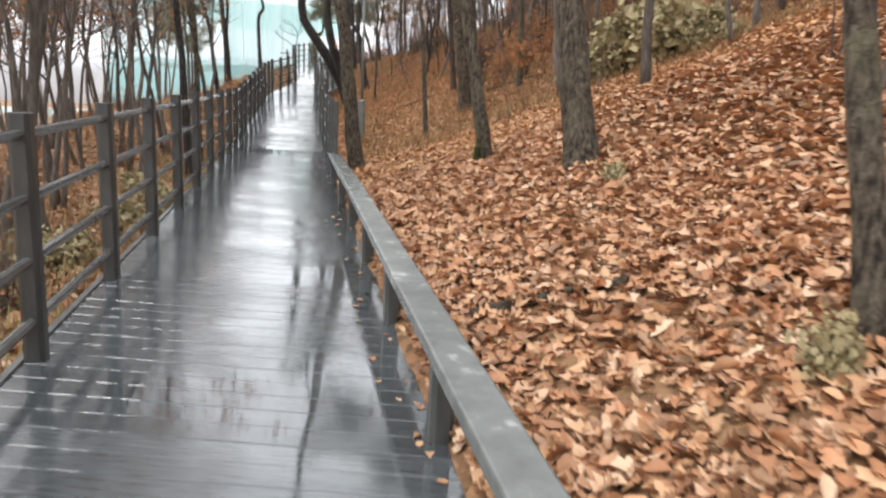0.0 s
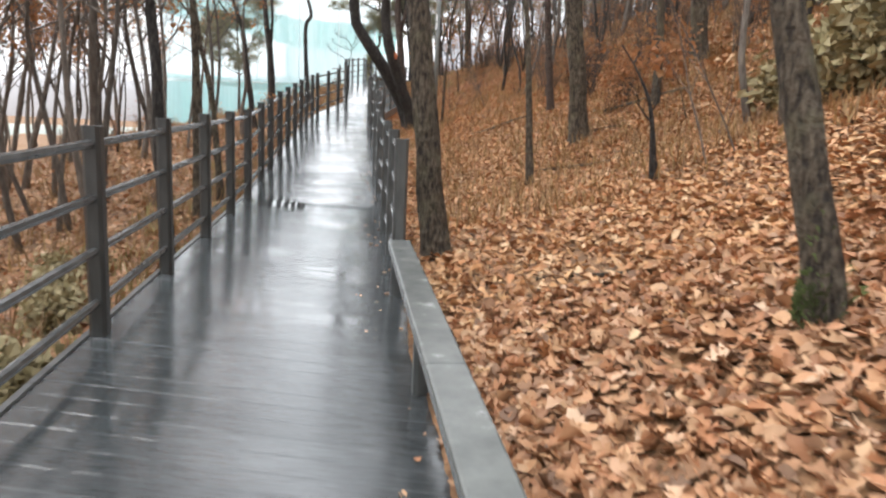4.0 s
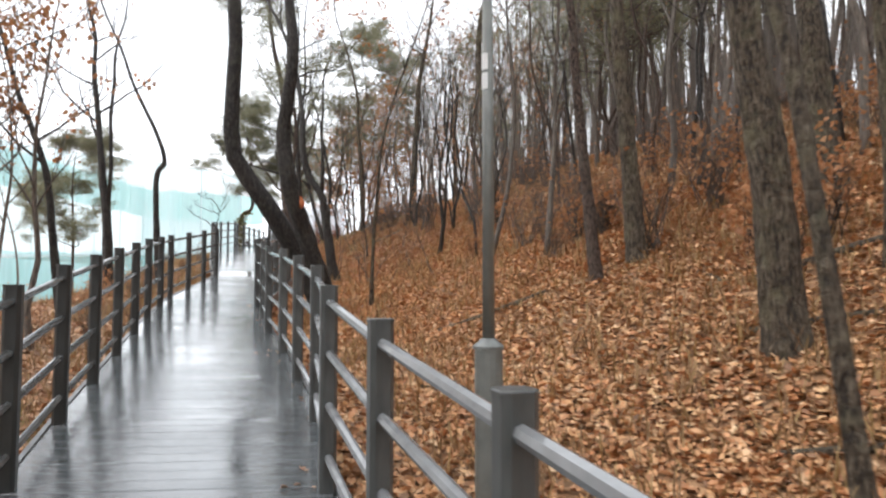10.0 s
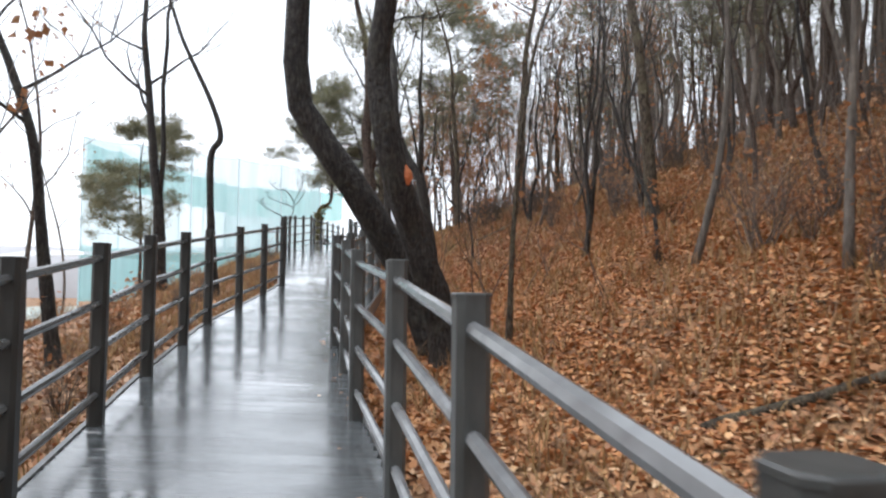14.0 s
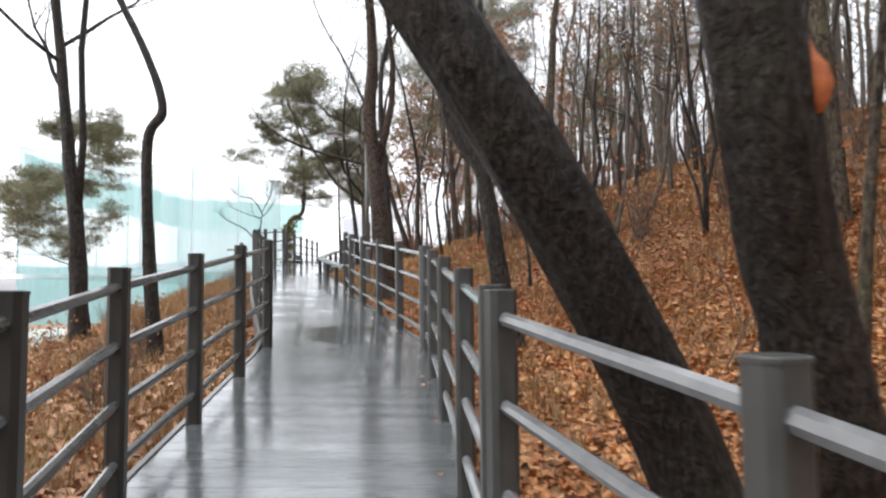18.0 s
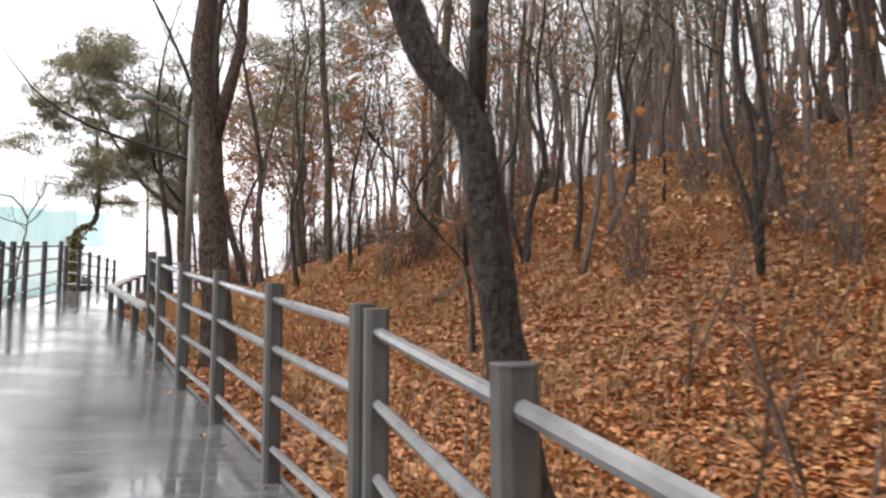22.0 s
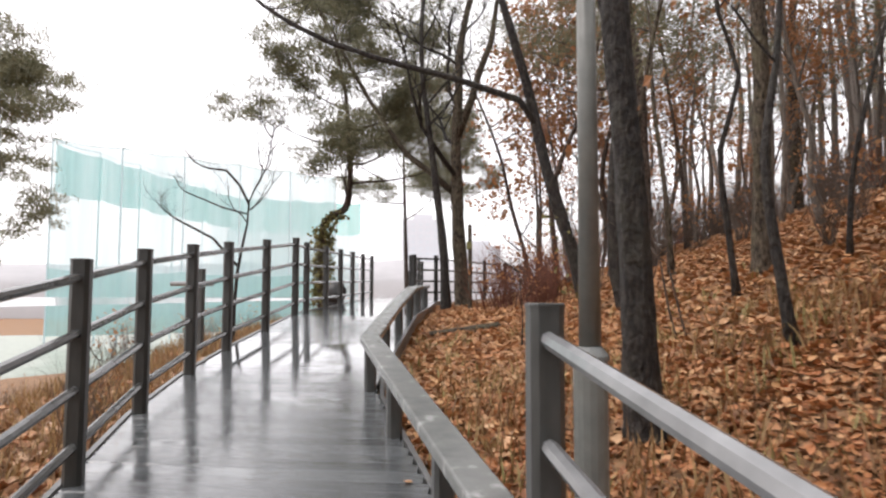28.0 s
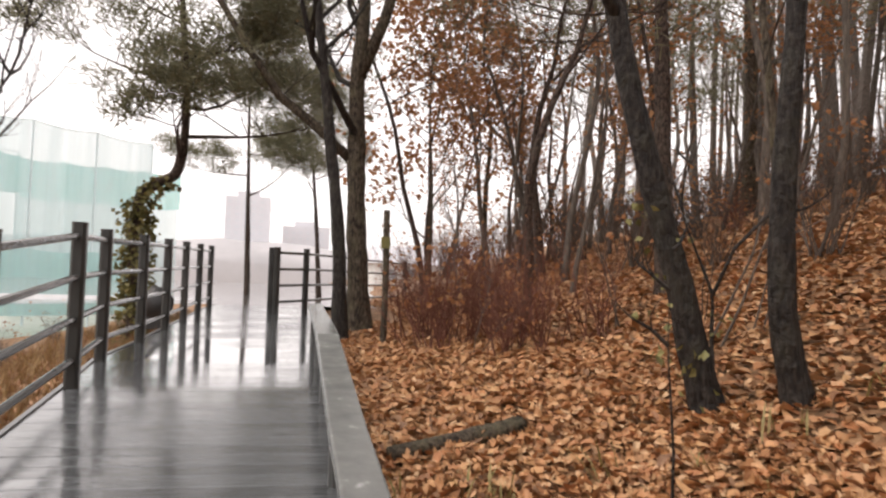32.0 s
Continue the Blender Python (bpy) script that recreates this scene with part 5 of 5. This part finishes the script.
# ---- fallen wood ----
def fallen_log(a, b, r, seed, label, name="fallen_log"):
    rng = random.Random(seed)
    pa, pb = Vector(a), Vector(b)
    pts = [pa.lerp(pb, i / 8) + Vector((rng.gauss(0, 0.015), rng.gauss(0, 0.015), rng.gauss(0, 0.012))) for i in range(9)]
    pts = [Vector((p.x, p.y, ground_z(p.x, p.y) + r * 0.6)) for p in pts]
    v, f = [], []
    tube(v, f, pts, [r * (1 - 0.25 * i / 8) for i in range(9)], 10, 0.2)
    tagged(mesh_object(name, v, f, M_BARK, smooth_faces=True), label, "log")


fallen_log((-5.9, 45.79, 0), (-6.81, 45.47, 0), 0.07, 1, "short rotting log lying in fallen leaves")
fallen_log((2.0, 15.4, 0), (0.6, 16.6, 0), 0.035, 2, "thin fallen branch on the leaves")
fallen_log((5.3, 13.3, 0), (3.6, 15.2, 0), 0.13, 3, "dark fallen trunk among pale shrubs")
fallen_log((1.9, 19.3, 0), (3.4, 18.9, 0), 0.05, 4, "fallen branch across the bank")
fallen_log((1.5, 3.9, 0), (2.3, 3.7, 0), 0.035, 5, "dark wet stick half buried in leaves")
fallen_log((-1.0, 22.3, 0), (0.4, 21.9, 0), 0.045, 6, "fallen branch on the bank")
fallen_log((0.3, 45.5, 0), (-1.5, 43.8, 0), 0.09, 7, "fallen trunk in brushwood on the bank")
fallen_log((-2.2, 37.2, 0), (-1.2, 38.4, 0), 0.06, 8, "weathered fallen branch on the leaves")

# a sawn limb scar on the twin tree, bright orange
bm = bmesh.new()
bmesh.ops.create_uvsphere(bm, u_segments=14, v_segments=8, radius=1)
for vert in bm.verts:
    vert.co = Vector((vert.co.x * 0.055, vert.co.y * 0.065, vert.co.z * 0.12))
    vert.co *= 1 + 0.45 * noise.noise(vert.co * 12)
scar = part("scar", bm, M_ORANGE, None, "", True)
twin = [o for o in scene.collection.objects if o.name.startswith("twin_tree")][0]
scar.parent = twin
scar.location = Vector((-3.17, 24.62, 3.7)) - twin.location
scar.rotation_euler = (0, radians(-14), 0)
tagged(scar, "raw orange scar of a sawn limb")


# ---- practice-range netting beyond the slope ----
def net_material(name, colour, cover):
    m, n, l, b = mat(name, 0.8, 0.1)
    b.inputs["Base Color"].default_value = (*colour, 1)
    t = tex(n, l, 0.35, 4, (1, 1, 0.06))
    mr = n.new("ShaderNodeMapRange")
    mr.inputs[1].default_value, mr.inputs[2].default_value = 0.3, 0.7
    mr.inputs[3].default_value, mr.inputs[4].default_value = cover * 0.72, min(1.0, cover * 1.22)
    l.new(t.outputs[0], mr.inputs[0])
    l.new(mr.outputs[0], b.inputs["Alpha"])
    return m


M_NET = net_material("thin_netting", (0.46, 0.64, 0.66), 0.6)
M_BAND = net_material("green_netting", (0.15, 0.53, 0.48), 0.72)
M_SKIRT = net_material("mint_netting", (0.33, 0.58, 0.57), 0.55)
M_MAST = plain_material("pale_mast", [(0.3, (0.42, 0.53, 0.56)), (0.7, (0.5, 0.6, 0.63))], 2, 0.6, 0)


def netting():
    a, b = Vector((-59.0, 119.0, 0)), Vector((-29.7, 148.0, 0))
    d, e = Vector((-52.5, 162.0, 0)), Vector((-30.0, 172.0, 0))
    low, high = -3.0, 24.6
    top = high - low
    net = empty("range_netting", pose(a.x, a.y, low), "tall mint-green practice-range netting hung between pale masts", "netting")
    walls = ((a, b, 5, "net_panel", 3.2, top, M_NET), (a, d, 5, "net_band", top - 6.5, top - 0.6, M_BAND), (d, e, 4, "net_band", top - 7.0, top - 0.8, M_BAND),
             (a, b, 5, "net_skirt", 3.2, 11.5, M_SKIRT), (d, e, 4, "net_panel", 0.3, top - 7, M_NET))
    for p, q, bays, name, z0, z1, material in walls:
        for k in range(bays):
            s, t = p.lerp(q, k / bays) - a, p.lerp(q, (k + 1) / bays) - a
            v, f = [], []
            for i in range(9):
                u = i / 8
                o = s.lerp(t, u) + (Vector((0.4, -0.5, 0)) if name == "net_skirt" else Vector((0.2, 0.5, 0)) if name == "net_band" else Vector((0, 0, 0)))
                drop = 0.35 * 4 * u * (1 - u)
                v += [(o.x, o.y, z0 - (drop if name == "net_band" else 0)), (o.x, o.y, z1 - drop)]
            f = [(2 * i, 2 * i + 2, 2 * i + 3, 2 * i + 1) for i in range(8)]
            ob = mesh_object(name, v, f, material, net)
            ob.visible_shadow = False
    for p, q, bays in ((a, b, 5), (a, d, 5)):
        for k in range(bays + 1):
            if k == 0 and q is d:
                continue
            o = p.lerp(q, k / bays) - a
            v, f = [], []
            tube(v, f, [(o.x, o.y, -6), (o.x, o.y, top)], [0.14, 0.1], 8)
            mesh_object("mast", v, f, M_MAST, net)
        v, f = [], []
        n = bays * 6
        tube(v, f, [tuple(p.lerp(q, i / n) - a + Vector((0, 0, top - 0.35 * 4 * (i / 6 % 1) * (1 - i / 6 % 1)))) for i in range(n + 1)], [0.06] * (n + 1), 4)
        mesh_object("cable", v, f, M_MAST, net)


netting()

# ---- the upper road and what stands beyond it ----
v, f = [], []
for i in range(13):
    y = 57.0 + i * 4
    z = 4.64 + 0.03 * i
    v += [(-30, y, z - 0.5 if i == 0 else z), (-9.4, y, z), (-2.5, y, z), (9, y, z)]
for i in range(12):
    for k in range(3):
        p = i * 4 + k
        f.append((p, p + 1, p + 5, p + 4))
tagged(mesh_object("road", v, f, M_WET), "wet pale paved road at the top of the boardwalk", "road", kind="structure")
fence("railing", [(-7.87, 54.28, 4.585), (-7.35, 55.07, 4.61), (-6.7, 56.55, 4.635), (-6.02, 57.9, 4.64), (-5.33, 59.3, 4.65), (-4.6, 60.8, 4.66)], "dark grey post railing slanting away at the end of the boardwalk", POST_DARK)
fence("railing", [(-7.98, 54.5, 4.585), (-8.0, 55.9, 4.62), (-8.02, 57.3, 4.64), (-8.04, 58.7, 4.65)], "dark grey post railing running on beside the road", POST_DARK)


def corner_post(x, y, z, label):
    t = empty("marker_post", pose(x, y, z), label, "post")
    ob = new("post", POST_LOW)
    ob.parent = t
    high = 5.04 - z
    ob.scale = (1.05, 1.05, high / 0.38)
    v, f = [], []
    tube(v, f, [(-0.5, 0.1, high - 0.22), (0.2, -0.04, high - 0.22)], [0.035, 0.035], 8)
    mesh_object("rail", v, f, M_RAIL, t)


corner_post(-10.3, 46.3, ground_z(-10.3, 46.3), "short dark post with a cross rail below the railing")


def path_sign(x, y):
    g = ground_z(x, y)
    t = empty("path_sign", pose(x, y, g), "thin wooden stake with a small yellow tag", "stake")
    v, f = [], []
    tube(v, f, [(0, 0, -0.1), (0.01, 0, 0.8), (0, 0.01, 1.75)], [0.045, 0.042, 0.04], 8, 0.1)
    mesh_object("stake", v, f, M_BARK, t)
    bm = bmesh.new()
    box(bm, -0.07, -0.06, 1.25, 0.05, -0.045, 1.4, 0.004)
    tagged(part("tag", bm, M_IVY, t), "yellow tag")


path_sign(-6.35, 50.2)


def waste_box(x, y, z):
    t = empty("bag", pose(x, y, z), "dark bag hanging behind the railing posts", "bag")
    bm = bmesh.new()
    bmesh.ops.create_uvsphere(bm, u_segments=16, v_segments=10, radius=0.3)
    for w in bm.verts:
        w.co = Vector((w.co.x * 0.9, w.co.y * 0.5, w.co.z * 0.85 + 0.35)) * (1 + 0.15 * noise.noise(w.co * 6))
    part("sack", bm, M_BLACK, t, smooth_faces=True)
    bm = bmesh.new()
    box(bm, -0.2, -0.02, -0.05, 0.2, 0.02, 0.2, 0.005)
    part("stand", bm, M_BLACK, t)


waste_box(-9.6, 52.7, 4.42)


def far_house(x, y, z, turn, label):
    t = empty("house", pose(x, y, z, 0, 0, turn), label, "house")
    bm = bmesh.new()
    box(bm, -7, -4, -2, 7, 4, 4.2)
    part("wall", bm, M_WHITE, t)
    bm = bmesh.new()
    vs = [bm.verts.new(c) for c in ((-7.5, -4.5, 4.2), (7.5, -4.5, 4.2), (7.5, 4.5, 4.2), (-7.5, 4.5, 4.2), (-6.5, 0, 6.4), (6.5, 0, 6.4))]
    for k in ((0, 1, 5, 4), (2, 3, 4, 5), (1, 2, 5), (3, 0, 4), (3, 2, 1, 0)):
        bm.faces.new([vs[i] for i in k])
    part("roof", bm, M_TOWER, t)
    for k in range(5):
        for zz in (0.4, 2.4):
            bm = bmesh.new()
            box(bm, -6 + k * 2.6, -4.12, zz, -4.6 + k * 2.6, -4.02, zz + 1.3, 0.02)
            w = part("window", bm, M_WHITE, t, "white window frame")
            bm = bmesh.new()
            box(bm, -5.9 + k * 2.6, -4.16, zz + 0.1, -4.7 + k * 2.6, -4.125, zz + 1.2)
            part("pane", bm, M_PANE, w)


far_house(6.5, 124, 3.4, 8, "pale distant house with white-framed windows and haze-coloured roof beyond the road")


# panes almost as pale as the walls, for painted haze
M_TOWER_PANE = plain_material("hazed_pane", [(0.3, (0.58, 0.6, 0.63)), (0.7, (0.62, 0.64, 0.67))], 1, 0.4, 0)


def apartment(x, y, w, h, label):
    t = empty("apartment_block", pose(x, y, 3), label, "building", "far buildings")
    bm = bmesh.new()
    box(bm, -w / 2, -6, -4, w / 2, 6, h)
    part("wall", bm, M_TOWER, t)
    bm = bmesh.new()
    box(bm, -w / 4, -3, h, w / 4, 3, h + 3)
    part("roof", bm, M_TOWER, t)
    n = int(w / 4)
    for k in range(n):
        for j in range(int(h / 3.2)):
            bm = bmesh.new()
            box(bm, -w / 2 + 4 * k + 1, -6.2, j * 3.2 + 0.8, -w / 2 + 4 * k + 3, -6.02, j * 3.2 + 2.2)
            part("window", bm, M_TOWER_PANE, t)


apartment(-38, 420, 22, 46, "apartment block in the far distance, haze in its pale colour")
apartment(-8, 450, 26, 34, "apartment block in the far distance, haze in its pale colour")

# wooded hill far beyond the road, distance haze painted into its colour
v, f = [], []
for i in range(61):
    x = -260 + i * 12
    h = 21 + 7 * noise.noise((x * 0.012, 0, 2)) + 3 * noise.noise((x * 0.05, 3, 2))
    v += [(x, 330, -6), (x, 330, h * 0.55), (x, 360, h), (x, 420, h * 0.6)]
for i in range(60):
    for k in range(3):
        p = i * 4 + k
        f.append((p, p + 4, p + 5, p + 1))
tagged(mesh_object("backdrop", v, f, M_HAZE, smooth_faces=True), "wooded hill on the horizon, pale pinkish haze in its colour", "hill", kind="structure")


# ---- small growth and fallen wood along the way ----
near_tree("snapped_sapling", [(1.72, 12.56, 1.4), (1.66, 12.54, 1.75), (1.63, 12.54, 2.01), (1.58, 12.55, 2.23), (1.51, 12.56, 2.39), (1.4, 12.58, 2.59), (1.27, 12.59, 2.77)], 0.095, "dark", "snapped young trunk with a bent dead top in leaf litter", 61, 1.3, limbs=3, low=0.35, fine=1)
near_tree("forked_sapling", [(-4.66, 45.44, 4.3), (-4.69, 45.43, 4.92), (-4.7, 45.42, 5.17), (-4.88, 45.43, 5.59), (-4.91, 45.43, 5.82), (-4.83, 45.39, 6.2)], 0.04, "dark", "thin forked bare sapling between two dark trunks", 62, 1.8, limbs=2, low=0.6, fine=1,
          fork=[([(-4.7, 45.42, 5.12), (-4.56, 45.38, 5.45), (-4.36, 45.33, 5.67), (-4.12, 45.28, 5.73)], 0.026)])
near_tree("oak_sapling", [(2.94, 16.8, 2.1), (2.8, 16.83, 2.5), (2.69, 16.83, 2.8), (2.45, 16.83, 3.16)], 0.03, "dry", "bent young oak with a tuft of orange dry leaves", 63, 1.0, limbs=4, low=0.75, fine=1)
extra = random.Random(64)
near_tree("thin_sapling", [(-5.66, 44.2, 3.95), (-5.64, 44.21, 4.4), (-5.68, 44.2, 4.9), (-5.65, 44.22, 5.35)], 0.022, "dark", "thin straight sapling stem in fallen leaves", 73, 1.35, limbs=3, low=0.7, fine=1)
for x, y, s in ((3.64, 22.35, 0.8), (3.15, 22.5, 0.7), (4.1, 22.1, 0.75)):
    shrub("oak_sapling", extra.choice(RUST), x, y, s, extra, "oak sapling with rusty orange dry leaves")
for x, y, s in ((2.36, 19.47, 0.75), (1.95, 19.1, 0.6), (2.9, 19.6, 0.7), (3.3, 20.2, 0.7)):
    shrub("oak_sapling", extra.choice(RUST), x, y, s, extra, "oak sapling with rusty orange dry leaves")


def scattered_sticks():
    rng = random.Random(65)
    for k in range(34):
        y = rng.uniform(2, 50)
        d = rng.uniform(0.9, 5.5)
        x = right_x(y) + d
        an, ln = rng.uniform(0, 3.14), rng.uniform(0.3, 1.1)
        fallen_log((x, y, 0), (x + math.cos(an) * ln, y + math.sin(an) * ln, 0), rng.uniform(0.01, 0.024), 200 + k, "thin dead branch lying on the leaves", "fallen_branch")


scattered_sticks()
fallen_log((1.26, 18.3, 0), (2.13, 17.65, 0), 0.03, 70, "thin dead branch lying on the leaves", "fallen_branch")
fallen_log((0.38, 14.05, 0), (0.6, 13.4, 0), 0.03, 71, "thin dead branch lying on the leaves", "fallen_branch")


def rust_thicket():
    """Rusty young oaks and red twigs between the slope's foot and the road."""
    rng = random.Random(66)
    for _ in range(8):
        y, d = rng.uniform(53, 72), rng.uniform(2.6, 12)
        scatter_tree(right_x(y) + d, y, rng, ("dry", "dry", "oak"), 0.7)
    for _ in range(26):
        y, d = rng.uniform(50, 66), rng.uniform(2.0, 12)
        shrub("red_bush", rng.choice(RED + BUSH), right_x(y) + d, y, rng.uniform(0.7, 1.4), rng, "reddish-brown thicket of fine dry twigs")


rust_thicket()


def range_field():
    """The wet ground of the practice range beyond the slope, its colour paled for haze."""
    v, f = [], []
    ys = [40 + 6 * i for i in range(22)]
    for y in ys:
        yc = min(y, 70)
        for e in (23, 30, 44, 72, 130):
            x = left_x(yc) - e
            v.append((x, y, ground_z(x, y, False) + (-0.6 if e == 23 or y < 41 else 0.45)))
    for i in range(len(ys) - 1):
        for k in range(4):
            p = i * 5 + k
            f.append((p, p + 5, p + 6, p + 1))
    tagged(mesh_object("range_field", v, f, M_WET_FIELD), "wet grey-green field below the netting, paled by painted haze", "field", kind="structure")


# wet grass colour, lightened part way towards distance haze
M_WET_FIELD = plain_material("hazed_wet_range_field", [(0.3, (0.2, 0.24, 0.19)), (0.7, (0.34, 0.38, 0.32))], 0.6, 0.4, 0.1, 0.02)
range_field()


def far_brush():
    rng = random.Random(67)
    for _ in range(44):
        y, d = rng.uniform(56, 78), rng.uniform(5, 22)
        shrub("bare_bush", rng.choice(BUSH + RED[:1]), right_x(min(y, 70)) + d, y, rng.uniform(1.3, 2.2), rng, "tall tangled brown brush at the wood's edge")


far_brush()


def understory():
    """Slim crooked dark stems between the big trunks of the bank."""
    rng = random.Random(68)
    spots = [(0.28, 33.8, 3), (1.9, 35.2, 2), (-0.4, 36.6, 1)]
    taken = [(o.location.x, o.location.y) for o in scene.collection.objects if o.type == "EMPTY" and o.get("category") == "tree"]
    while len(spots) < 23:
        y = rng.uniform(20, 47)
        x = right_x(y) + rng.uniform(3.0, 9.5)
        if all((x - a) ** 2 + (y - b) ** 2 > 0.8 for a, b in taken):
            taken.append((x, y))
            spots.append((x, y, rng.choice((1, 1, 2))))
    for k, (x, y, stems) in enumerate(spots):
        g = ground_z(x, y)

        def stem():
            px, py, lx, ly = x, y, rng.gauss(0, 0.1), rng.gauss(0, 0.1)
            out = [(px, py, g - 0.1)]
            for i in range(1, 6):
                lx, ly = lx * 0.4 + rng.gauss(0, 0.12), ly * 0.4 + rng.gauss(0, 0.12)
                px, py = px + lx, py + ly
                out.append((px, py, g + 0.75 * i))
            return out
        near_tree("bare_tree", stem(), rng.uniform(0.06, 0.12), "dark", "slim crooked dark stem among the trunks on the bank", 300 + k, rng.uniform(4.5, 6.5), limbs=6, low=0.35,
                  fork=[(stem(), rng.uniform(0.05, 0.08)) for _ in range(stems - 1)])


understory()


def crest_trees():
    """More of the wood along the upper bank, and rusty young oaks by the road."""
    rng = random.Random(69)
    taken = [(o.location.x, o.location.y) for o in scene.collection.objects if o.type == "EMPTY" and o.get("category") == "tree"]
    made = 0
    while made < 30:
        y, d = rng.uniform(28, 44), rng.uniform(9, 17)
        x = right_x(y) + d
        if all((x - a) ** 2 + (y - b) ** 2 > 0.7 for a, b in taken):
            taken.append((x, y))
            scatter_tree(x, y, rng, ("pine", "oak", "pine", "dark"))
            made += 1
    for _ in range(6):
        y, d = rng.uniform(51, 62), rng.uniform(2.4, 8)
        scatter_tree(right_x(y) + d, y, rng, ("dry",), 0.5)


crest_trees()


# ---- the boards, last ----
build_boards()
